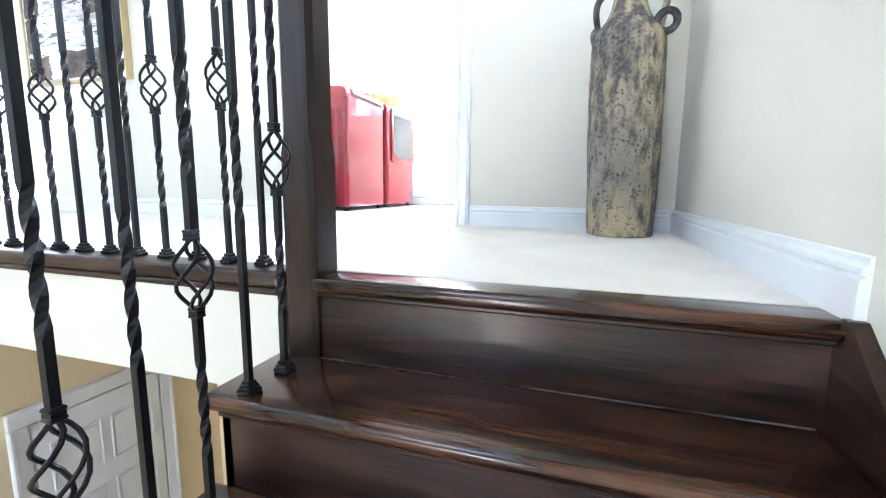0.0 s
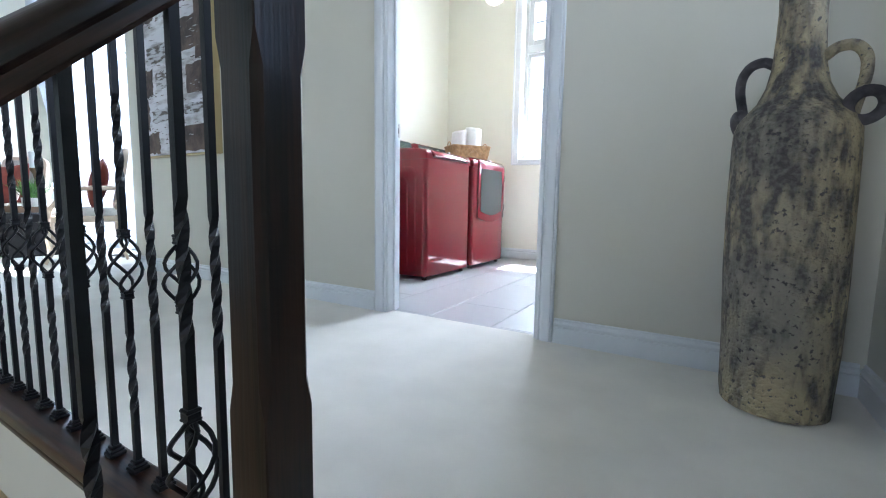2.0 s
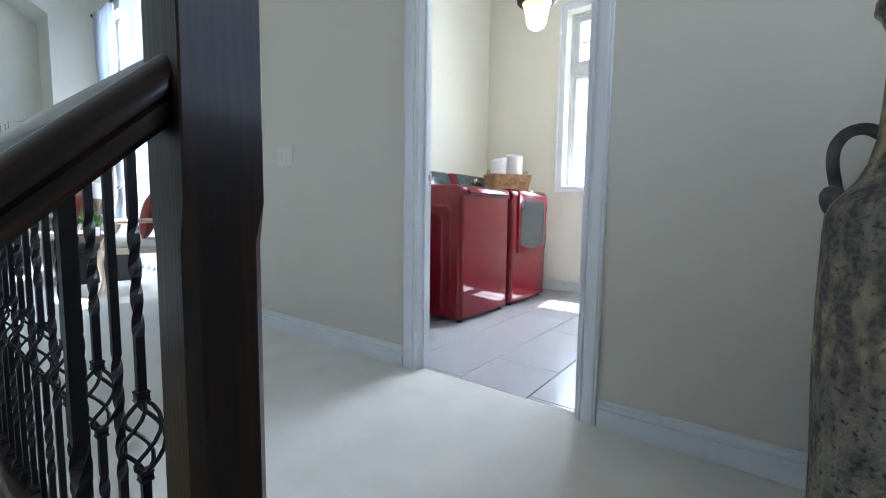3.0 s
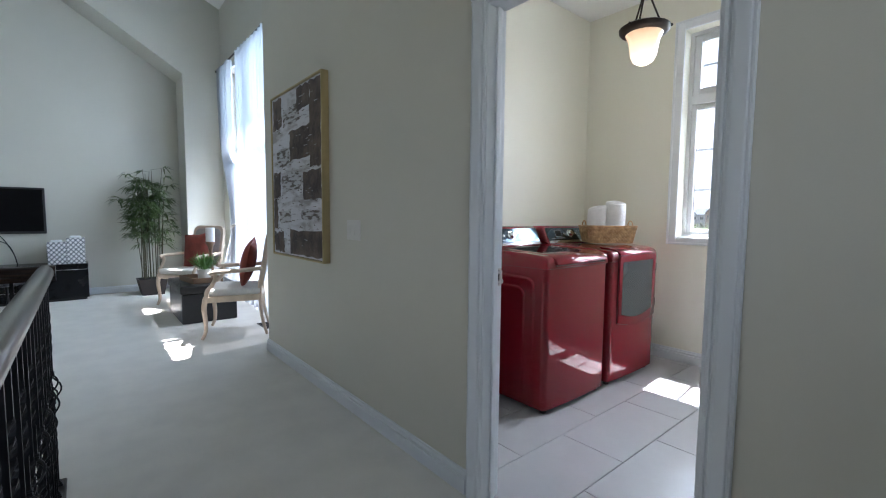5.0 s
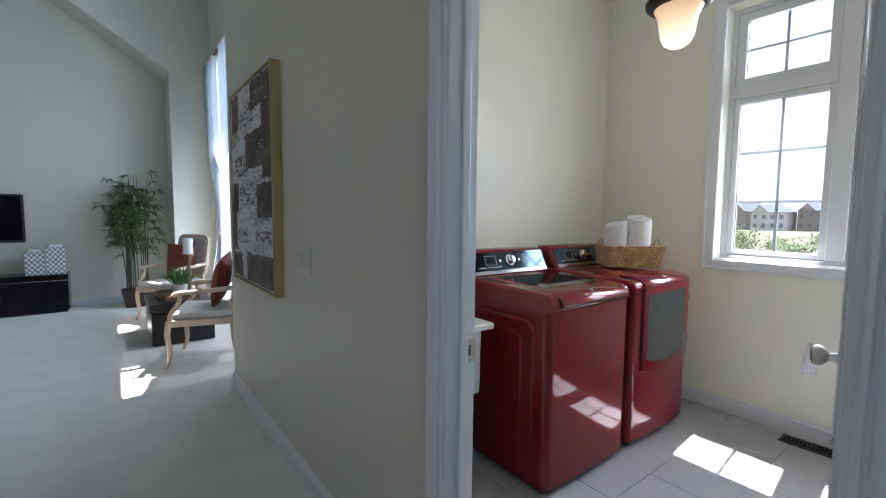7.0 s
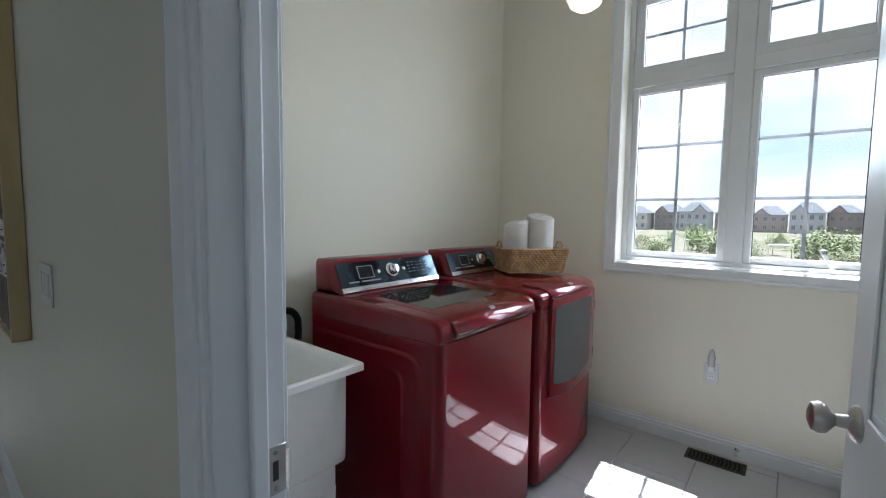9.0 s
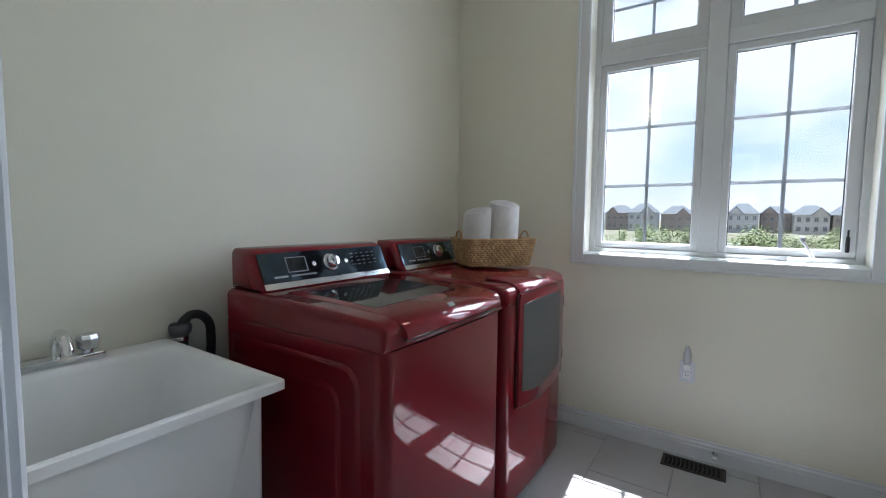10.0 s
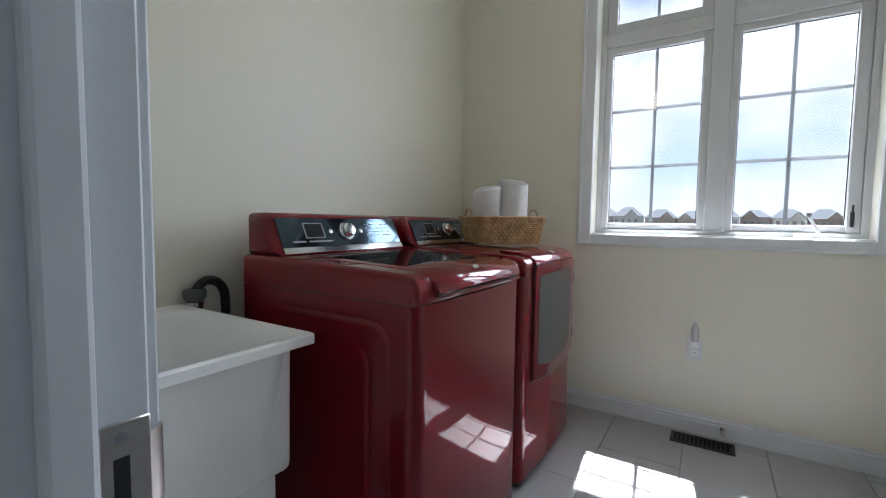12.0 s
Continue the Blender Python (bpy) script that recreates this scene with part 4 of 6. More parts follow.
def machine(name, label, category, y0):
    """Cabinet, top panel, console and feet. Local x=0 is the front, y runs 0..W, the back is at -D."""
    t = thing(name, label, category, "laundry pair", pose(-1.775, y0, 0))
    bm = bmesh.new()
    outline = [(-D, 0.0), (-0.042, 0.0), (-0.032, 0.0015), (-0.022, 0.006), (-0.013, 0.014), (-0.0065, 0.024), (-0.003, 0.034), (-0.002, 0.044)]
    outline += [(-0.002 + 0.010 * math.sin(math.pi * i / 14), 0.044 + (W - 0.088) * i / 14) for i in range(1, 14)]
    outline += [(-0.002, W - 0.044), (-0.003, W - 0.034), (-0.0065, W - 0.024), (-0.013, W - 0.014), (-0.022, W - 0.006), (-0.032, W - 0.0015), (-0.042, W), (-D, W)]
    prism(bm, outline, "z", 0.035, 0.8995)
    part("body", bm, RED, t, smooth=True)
    part("seam", boxes((-D + 0.005, -0.012, 0.006, W - 0.006, 0.899, 0.9025)), SEAM, t)
    bm = bmesh.new()
    prism(bm, [(-D, 0.902), (-0.004, 0.902), (-0.001, 0.915), (-0.001, 0.935), (-0.006, 0.955), (-0.020, 0.970), (-0.06, 0.980), (-0.20, 0.988), (-0.54, 1.0), (-D, 1.0)], "y", 0.0, W)
    bmesh.ops.bevel(bm, geom=[e for e in bm.edges if abs(e.verts[0].co.y - e.verts[1].co.y) < 1e-6 and min(v.co.z for v in e.verts) > 0.91], offset=0.022, segments=5, affect="EDGES", profile=0.5)
    part("top_panel", bm, RED, t, smooth=True)
    bm = bmesh.new()
    prism(bm, [(-D - 0.005, 0.998), (-0.555, 0.998), (-0.565, 1.02), (-0.614, 1.125), (-0.628, 1.139), (-0.650, 1.146), (-D - 0.005, 1.146)], "y", 0.010, W - 0.010, 0.030, 6)
    for v in bm.verts:
        end = 1 - min(v.co.y, W - v.co.y) / 0.085
        if end > 0 and v.co.z > 1.05:
            v.co.z -= 0.022 * end ** 2.5
    con = part("console", bm, RED, t, smooth=True)
    bm = bmesh.new()
    prism(bm, [(-0.5665, 1.024), (-0.6135, 1.123), (-0.6095, 1.1248), (-0.5625, 1.0258)], "y", 0.036, W - 0.036, 0.0)
    part("control_panel", bm, PANEL_GLASS, con, "glossy black control panel")
    bm = bmesh.new()
    prism(bm, [(-0.556, 1.004), (-0.549, 1.005), (-0.5605, 1.024), (-0.566, 1.024)], "y", 0.034, W - 0.034, 0.0)
    part("chrome_strip", bm, CHROME, con, "bright metal strip")
    # local frame of the panel: x across the slope (downwards), y along it, z out of it
    slope = Matrix.Translation((-0.589, 0, 1.0742)) @ Matrix(((0.429, 0, 0.903), (0, 1, 0), (-0.903, 0, 0.429))).to_4x4()
    for prof, mat, nm in (([(0.036, 0.003), (0.036, 0.006), (0.034, 0.008)], CHROME, "dial_ring"), ([(0.027, 0.007), (0.026, 0.024), (0.022, 0.030), (0.012, 0.031)], CHROME, "dial")):
        bm = bmesh.new()
        lathe(bm, prof, 28, slope @ Matrix.Translation((0.0, 0.345, 0)))
        part(nm, bm, mat, con, smooth=True)
    bm = bmesh.new()
    box(bm, -0.031, 0.021, 0.145, 0.225, 0.003, 0.0045, m=slope)
    part("display", bm, SCREEN, con, "small dark display")
    bm = bmesh.new()
    for a0, a1, b0, b1 in ((-0.034, -0.0312, 0.141, 0.229), (0.0212, 0.024, 0.141, 0.229), (-0.0312, 0.0212, 0.141, 0.1446), (-0.0312, 0.0212, 0.2254, 0.229)):
        box(bm, a0, a1, b0, b1, 0.003, 0.0052, m=slope)
    part("display_frame", bm, LABEL_GREY, con)
    for y in (0.262, 0.425):
        bm = bmesh.new()
        lathe(bm, [(0.009, 0.003), (0.009, 0.006), (0.007, 0.007)], 14, slope @ Matrix.Translation((0.0, y, 0)))
        part("button", bm, CHROME, con, smooth=True)
    for i in range(4):
        for j in range(5):
            bm = bmesh.new()
            box(bm, -0.030 + 0.016 * i, -0.027 + 0.016 * i, 0.455 + 0.032 * j, 0.475 + 0.032 * j - 0.005 * ((i + j) % 3), 0.003, 0.0043, m=slope)
            part("print_bar", bm, LABEL_GREY, con)
    bm = bmesh.new()
    box(bm, 0.034, 0.040, 0.080, 0.135, 0.003, 0.0043, m=slope)
    box(bm, 0.034, 0.040, 0.150, 0.26, 0.003, 0.0042, m=slope)
    part("print_bar", bm, LABEL_GREY, con)
    for fx in (-0.05, -D + 0.06):
        for fy in (0.06, W - 0.06):
            bm = bmesh.new()
            lathe(bm, [(0.020, 0.0), (0.022, 0.008), (0.012, 0.014), (0.012, 0.04)], 12, Matrix.Translation((fx, fy, 0)))
            part("foot", bm, BLACK_PLASTIC, t)
    # pressed side panels
    for k, (x1, z1, d) in enumerate(((-0.085, 0.85, 0.005), (-0.155, 0.785, 0.005))):
        bm = bmesh.new()
        loops = []
        for inset, depth in ((0.0, 0.0005), (0.003, -0.1 * d), (0.009, -0.5 * d), (0.015, -0.9 * d), (0.021, -d)):
            loops.append([bm.verts.new((x, depth - (0.0047 if k else 0), z)) for x, z in rounded(-D + 0.02 + inset, x1 - inset, 0.06 + inset, z1 - inset, 0.07 - inset, (0, 1, 0, 0))])
        for lo_, hi_ in zip(loops, loops[1:]):
            for i in range(len(lo_)):
                bm.faces.new((lo_[i], lo_[i - 1], hi_[i - 1], hi_[i]))
        bm.faces.new(loops[-1])
        bmesh.ops.recalc_face_normals(bm, faces=bm.faces)
        part("side_panel", bm, RED, t, smooth=True)
    return t


washer = machine("washing_machine", "glossy dark red top-load washing machine with a dark glass lid", "washing machine", 3.088)
bm = bmesh.new()
prism(bm, [(-0.50, 0.985), (-0.50, 1.0012), (-0.20, 0.9905), (-0.10, 0.9855), (-0.05, 0.9805), (-0.020, 0.9735), (0.002, 0.962), (0.017, 0.945), (0.021, 0.929), (0.014, 0.923), (-0.015, 0.930), (-0.10, 0.97)], "y", 0.075, W - 0.055, 0.008, 2)
lid = part("lid", bm, RED, washer, smooth=True)
bm = bmesh.new()
prism(bm, [(-0.445, 0.9970), (-0.445, 1.0002), (-0.135, 0.9890), (-0.135, 0.9850)], "y", 0.115, W - 0.135)
part("lid_glass", bm, BLACK_GLASS, lid, "dark see-through glass panel")
# dark strip painting the shade of the finger recess under the lip
part("handle_gap", boxes((-0.006, 0.0060, 0.085, W - 0.065, 0.9150, 0.9230)), SEAM, lid)
bm = bmesh.new()
box(bm, -0.008, 0.008, -0.017, 0.017, -0.002, 0.002, 0.0015, 1, Matrix.Translation((-0.018, 0.345, 0.9765)) @ pose(0, 0, 0, 0, 40, 0))
part("badge", bm, LABEL_GREY, lid, "small plain metal badge")

dryer = machine("clothes_dryer", "glossy dark red clothes dryer with a smoked glass door", "clothes dryer", 3.832)
bm = bmesh.new()
low = [(0.085 + 0.565 * i / 10, 0.455 - 0.042 * math.sin(math.pi * i / 10)) for i in range(11)]
prism(bm, low + [(0.650, 0.92), (0.635, 0.94), (0.10, 0.94), (0.085, 0.92)], "x", 0.003, 0.0145, 0.005, 2)
ddoor = part("door", bm, RED, dryer, smooth=True)
bm = bmesh.new()
low = [(0.125 + 0.46 * i / 10, 0.515 - 0.040 * math.sin(math.pi * i / 10)) for i in range(11)]
prism(bm, low + [(0.585, 0.885), (0.575, 0.895), (0.135, 0.895), (0.125, 0.885)], "x", 0.0135, 0.0165)
part("door_glass", bm, SMOKED, ddoor, "smoked grey window")
bm = bmesh.new()
low = [(0.081 + 0.573 * i / 10, 0.451 - 0.042 * math.sin(math.pi * i / 10)) for i in range(11)]
prism(bm, low + [(0.654, 0.922), (0.638, 0.944), (0.097, 0.944), (0.081, 0.922)], "x", 0.001, 0.0065)
part("door_seam", bm, SEAM, dryer)
for z in (0.55, 0.83):
    part("hinge", boxes((0.008, 0.0145, 0.6505, 0.657, z - 0.03, z + 0.03, 0.002, 1)), BLACK_PLASTIC, ddoor)
bm = bmesh.new()
prism(bm, [(-0.16, 0.990), (-0.16, 0.998), (-0.06, 0.991), (-0.018, 0.978), (0.006, 0.958), (0.010, 0.944), (-0.02, 0.944)], "y", 0.095, W - 0.05, 0.006, 2)
brow = part("front_brow", bm, RED, dryer, smooth=True)
bm = bmesh.new()
box(bm, -0.012, 0.012, -0.022, 0.022, -0.002, 0.002, 0.0015, 1, Matrix.Translation((-0.020, 0.375, 0.9825)) @ pose(0, 0, 0, 0, 22, 0))
part("badge", bm, NICKEL, brow, "small plain metal badge")

# basket with two rolled towels
WICKER = material("wicker", (0.60, 0.41, 0.21), 0.6, noise_scale=30, second=(0.36, 0.22, 0.10), bump=0.4, bump_scale=120)
TOWEL = material("white_towel", (0.84, 0.84, 0.85), 0.95, noise_scale=25, amount=0.06, bump=0.8, bump_scale=260, spec=0.1)
bk = thing("wicker_basket", "woven tan wicker basket with loop handles on the dryer", "basket", m=pose(-2.13, 4.375, 1.004, 0, 0, 52))
bk.scale = (0.98, 0.98, 1.06)


def basket_ring(z, r, n_pts=56):
    """A rounded rectangle that widens upwards."""
    g = 1 + 0.16 * z / 0.13
    a, b, c = 0.175 * g, 0.115 * g, 0.03
    pts = []
    for cx, cy, a0 in ((a - c, -b + c, -90), (a - c, b - c, 0), (-a + c, b - c, 90), (-a + c, -b + c, 180)):
        pts += [Vector((cx + (c + r) * math.cos(radians(a0 + 15 * i)), cy + (c + r) * math.sin(radians(a0 + 15 * i)), z)) for i in range(7)]
    full = []
    for p, q in zip(pts, pts[1:] + pts[:1]):
        k = max(1, round((q - p).length / 0.013))
        full += [p.lerp(q, i / k) for i in range(k)]
    return full


bm = bmesh.new()
bm.faces.new([bm.verts.new(p) for p in basket_ring(0.004, 0)])
part("base", bm, WICKER, bk)
for j in range(12):
    z = 0.006 + 0.0105 * j
    ring = basket_ring(z, 0)
    bm = bmesh.new()
    ctr = Vector((0, 0, z))
    pts = [p + (p - ctr).normalized() * (0.0035 if (i + j) % 2 else -0.0035) for i, p in enumerate(ring)]
    tube(bm, pts + pts[:1], 0.0058, 6, cap=False)
    part("weave_strand", bm, WICKER, bk, smooth=True)
bm = bmesh.new()
for d in (-0.004, 0.004):
    r = basket_ring(0.132, d)
    tube(bm, r + r[:1], 0.0062, 6, cap=False)
part("rim", bm, WICKER, bk, smooth=True)
lo, hi = basket_ring(0.002, 0), basket_ring(0.13, 0)
for i in range(0, len(lo), 4):
    bm = bmesh.new()
    tube(bm, [lo[i], hi[int(i * len(hi) / len(lo))]], 0.003, 5)
    part("stake", bm, WICKER, bk)
for s in (-1, 1):
    bm = bmesh.new()
    tube(bm, [(s * 0.200, 0.045 * math.cos(math.pi * i / 10), 0.128 + 0.045 * math.sin(math.pi * i / 10)) for i in range(11)], 0.0055, 6)
    part("handle", bm, WICKER, bk, smooth=True)


def towel(x, y, r, h, seed):
    t = thing("rolled_towel", "fluffy white towel rolled up, standing in the wicker basket", "towel", "rolled towels", pose(x, y, 1.012, 2, 1, seed * 70))
    bm = bmesh.new()
    lathe(bm, [(r * 0.94, 0), (r, 0.012), (r * 1.01, h * 0.5), (r, h - 0.014), (r * 0.96, h - 0.004), (r * 0.85, h)], 36, cap=True)
    for v in bm.verts:
        k = 1 + 0.03 * noise.noise(Vector((v.co.x * 14, v.co.y * 14, v.co.z * 5 + seed)))
        a = math.atan2(v.co.y, v.co.x)
        k *= 1 + 0.03 * (a + math.pi) / (2 * math.pi)
        v.co.x, v.co.y = v.co.x * k, v.co.y * k
        v.co.z += 0.02 * v.co.x / r * (v.co.z > h * 0.9)
    part("roll", bm, TOWEL, t, smooth=True)
    bm = bmesh.new()
    pts = []
    for i in range(60):
        a = i * 0.32
        rr = r * 0.15 + r * 0.72 * i / 60
        pts.append((rr * math.cos(a), rr * math.sin(a), h + 0.001 + 0.02 * rr * math.cos(a) / r))
    tube(bm, pts, 0.004, 5)
    part("spiral_edge", bm, TOWEL, t, smooth=True)


towel(-2.20, 4.31, 0.073, 0.288, 1)
towel(-2.093, 4.42, 0.080, 0.328, 2)

# ---- utility sink ----
sink = thing("utility_sink", "white plastic laundry tub on tapered legs", "sink", m=pose(-2.635, 2.375, 0))
SW, SD, SH = 0.575, 0.645, 0.835       # along y, along x, height
bm = bmesh.new()
levels = []
for inset, back, r, z in ((0.0, 0.0, 0.010, SH - 0.026), (0.0, 0.0, 0.010, SH - 0.004), (0.004, 0.004, 0.012, SH), (0.017, 0.085, 0.040, SH - 0.001), (0.024, 0.092, 0.050, SH - 0.006), (0.031, 0.098, 0.060, SH - 0.022),
                          (0.036, 0.102, 0.065, SH - 0.06), (0.055, 0.120, 0.080, SH - 0.28), (0.070, 0.135, 0.085, SH - 0.325), (0.110, 0.170, 0.085, SH - 0.345), (0.200, 0.250, 0.070, SH - 0.350)):
    levels.append([bm.verts.new((x, y, z)) for x, y in rounded(back, SD - inset, inset, SW - inset, r)])
for lo, hi in zip(levels, levels[1:]):
    for k in range(len(lo)):
        bm.faces.new((lo[k], lo[(k + 1) % len(lo)], hi[(k + 1) % len(lo)], hi[k]))
bm.faces.new(levels[-1])
part("basin", bm, TUB_WHITE, sink, smooth=True)
bm = bmesh.new()
a, b = [(0.03, 0.03), (SD - 0.05, 0.03), (SD - 0.05, SW - 0.03), (0.03, SW - 0.03)], [(0.036, 0.034), (SD - 0.056, 0.034), (SD - 0.056, SW - 0.030), (0.036, SW - 0.030)]
va, vb = [bm.verts.new((x, y, SH - 0.027)) for x, y in a], [bm.verts.new((x, y, SH - 0.36)) for x, y in b]
for k in range(4):
    bm.faces.new((va[k], va[(k + 1) % 4], vb[(k + 1) % 4], vb[k]))
bm.faces.new(list(reversed(vb)))
bmesh.ops.bevel(bm, geom=[e for e in bm.edges if not e.is_boundary], offset=0.02, segments=3, affect="EDGES", profile=0.5)
part("tub_skin", bm, TUB_WHITE, sink, smooth=True)
bm = bmesh.new()
box(bm, 0.06, SD - 0.08, 0.06, SW - 0.06, SH - 0.46, SH - 0.355, 0.012, 2)
part("leg_frame", bm, TUB_WHITE, sink, smooth=True)
for lx in (0.075, SD - 0.125):
    for ly in (0.075, SW - 0.105):
        bm = bmesh.new()
        vt, vbm = [bm.verts.new((lx + dx, ly + dy, SH - 0.44)) for dx, dy in ((-0.012, -0.012), (0.045, -0.012), (0.045, 0.042), (-0.012, 0.042))], [bm.verts.new((lx + dx, ly + dy, 0)) for dx, dy in ((0.005, 0.005), (0.03, 0.005), (0.03, 0.028), (0.005, 0.028))]
        for k in range(4):
            bm.faces.new((vt[k], vt[(k + 1) % 4], vbm[(k + 1) % 4], vbm[k]))
        bm.faces.new(vt)
        bm.faces.new(list(reversed(vbm)))
        part("leg", bm, TUB_WHITE, sink)

tap = thing("faucet", "chrome two-handle faucet on the back ledge of the laundry tub", "faucet", m=pose(-2.585, 2.625, SH))
part("base", boxes((-0.032, 0.032, -0.125, 0.125, -0.001, 0.024, 0.006, 2)), CHROME, tap, smooth=True)
for y in (-0.09, 0.09):
    bm = bmesh.new()
    lathe(bm, [(0.015, 0.02), (0.015, 0.030), (0.026, 0.035), (0.030, 0.062), (0.026, 0.074), (0.008, 0.077)], 9, Matrix.Translation((0, y, 0)))
    part("handle", bm, CHROME, tap, "fluted chrome knob")
bm = bmesh.new()
tube(bm, curve([(0, 0.02, 0.018), (0, 0.02, 0.06), (0.015, 0.02, 0.085), (0.045, 0.02, 0.098), (0.08, 0.02, 0.09), (0.10, 0.02, 0.065), (0.103, 0.02, 0.05)]), 0.0125, 12)
part("spout", bm, CHROME, tap, smooth=True)

GREY_PLASTIC = material("grey_pipe", (0.09, 0.095, 0.10), 0.5, noise_scale=12, amount=0.2)
hose = thing("drain_standpipe", "black drain standpipe with a hooked washer hose", "pipe", m=pose(-2.60, 2.975, -0.018))
bm = bmesh.new()
lathe(bm, [(0.024, 0.02), (0.024, 0.872)], 18)
part("pipe", bm, BLACK_PLASTIC, hose, smooth=True)
bm = bmesh.new()
lathe(bm, [(0.026, 0.862), (0.034, 0.874), (0.036, 0.892), (0.032, 0.902), (0.018, 0.904)], 18)
part("coupling", bm, GREY_PLASTIC, hose, "grey pipe coupling", smooth=True)
bm = bmesh.new()
lathe(bm, [(0.0245, 0.846), (0.0275, 0.848), (0.0275, 0.860), (0.0245, 0.862)], 20)
part("clamp_band", bm, CHROME, hose, "bright metal hose clamp", smooth=True)
bm = bmesh.new()
tube(bm, curve([(0, 0.0, 0.89), (0.004, 0.012, 0.912), (0.008, 0.035, 0.928), (0.012, 0.066, 0.922), (0.014, 0.090, 0.893), (0.012, 0.098, 0.85), (0.01, 0.096, 0.76), (0, 0.085, 0.5), (0, 0.08, 0.25)], 8), 0.0155, 12)
for v in bm.verts:
    v.co.x += 0.0012 * math.sin(v.co.z * 700)
part("hose", bm, BLACK_PLASTIC, hose, "ribbed black hose", smooth=True)

# ---- pendant ----
BRONZE = material("dark_bronze", (0.035, 0.026, 0.022), 0.45, metal=0.6, noise_scale=20, amount=0.3)
m = bpy.data.materials.new("amber_glass_lit")
m.use_nodes = True
n, l = m.node_tree.nodes, m.node_tree.links
pb = n["Principled BSDF"]
co, sep = n.new("ShaderNodeTexCoord"), n.new("ShaderNodeSeparateXYZ")
r, s2 = n.new("ShaderNodeValToRGB"), n.new("ShaderNodeMapRange")
l.new(co.outputs["Generated"], sep.inputs[0])
l.new(sep.outputs["Z"], r.inputs["Fac"])
r.color_ramp.elements[0].position, r.color_ramp.elements[1].position = 0.15, 1.0
r.color_ramp.elements[0].color, r.color_ramp.elements[1].color = (1.0, 0.80, 0.50, 1), (0.95, 0.50, 0.22, 1)
l.new(sep.outputs["Z"], s2.inputs["Value"])
s2.inputs["To Min"].default_value, s2.inputs["To Max"].default_value = 0.20, 0.055
l.new(r.outputs["Color"], pb.inputs["Emission Color"])
l.new(s2.outputs["Result"], pb.inputs["Emission Strength"])
pb.inputs["Base Color"].default_value, pb.inputs["Roughness"].default_value = (0.8, 0.68, 0.5, 1), 0.25
AMBER = m
lamp = thing("pendant_lamp", "lit amber glass bell pendant with a dark bronze ring and rods", "pendant lamp", m=pose(-1.627, 3.85, 2.21))
bm = bmesh.new()
lathe(bm, [(0.004, 0.0), (0.035, 0.004), (0.062, 0.022), (0.078, 0.055), (0.085, 0.10), (0.094, 0.15), (0.112, 0.19), (0.120, 0.20), (0.112, 0.205), (0.09, 0.16), (0.075, 0.06), (0.03, 0.012)], 36, cap=False)
part("shade", bm, AMBER, lamp, "glowing amber glass shade", smooth=True)
bm = bmesh.new()
lathe(bm, [(0.118, 0.192), (0.140, 0.198), (0.153, 0.212), (0.155, 0.230), (0.140, 0.240), (0.118, 0.246), (0.03, 0.25)], 36)
part("ring", bm, BRONZE, lamp, smooth=True)
for k in range(3):
    a = 2 * math.pi * k / 3 + 0.4
    bm = bmesh.new()
    tube(bm, [(0.10 * math.cos(a), 0.10 * math.sin(a), 0.24), (0.06 * math.cos(a), 0.06 * math.sin(a), 0.34), (0.018 * math.cos(a), 0.018 * math.sin(a), 0.45)], 0.006, 8)
    part("rod", bm, BRONZE, lamp, smooth=True)
    bm = bmesh.new()
    lathe(bm, [(0.004, -0.01), (0.009, 0.0), (0.004, 0.01)], 8, Matrix.Translation((0.158 * math.cos(a), 0.158 * math.sin(a), 0.225)))
    part("thumb_screw", bm, BRONZE, lamp)
bm = bmesh.new()
tube(bm, [(0, 0, 0.44), (0, 0, TOP - 2.20 - 0.02)], 0.008, 8)
part("stem", bm, BRONZE, lamp)
bm = bmesh.new()
lathe(bm, [(0.03, TOP - 2.20 - 0.03), (0.065, TOP - 2.20 - 0.012), (0.07, TOP - 2.20)], 24)
part("canopy", bm, BRONZE, lamp, smooth=True)

# ---- outlet, register, door stop, window crank ----
out = thing("wall_outlet", "white duplex outlet with a plug-in night light", "outlet", m=pose(-1.205, NORTH_Y, 0.455))
part("plate", boxes((-0.036, 0.036, -0.006, -0.0005, -0.058, 0.058, 0.003, 2)), TRIM_WHITE, out)
for z in (-0.021, 0.021):
    r = part("receptacle", boxes((-0.017, 0.017, -0.0085, -0.0055, z - 0.014, z + 0.014, 0.002, 1)), TUB_WHITE, out)
    for x in (-0.006, 0.006):
        # raised black strips paint the dark inside of the slots
        part("slot", boxes((x - 0.0014, x + 0.0014, -0.0090, -0.0084, z - 0.002, z + 0.007)), BLACK_PLASTIC, r)
FROST = material("frosted_plastic", (0.62, 0.64, 0.66), 0.25, noise_scale=10, amount=0.1)
nl = thing("night_light", "small frosted night light plugged into the outlet", "night light", m=pose(-1.205, NORTH_Y, 0.485))
part("plug_body", boxes((-0.016, 0.016, -0.032, -0.0087, -0.012, 0.016, 0.004, 2)), TUB_WHITE, nl)
bm = bmesh.new()
lathe(bm, [(0.014, 0.0), (0.018, 0.02), (0.019, 0.055), (0.012, 0.085), (0.006, 0.10)], 18, Matrix.Translation((0, -0.024, 0.014)))
part("shade", bm, FROST, nl, "frosted shade", smooth=True)


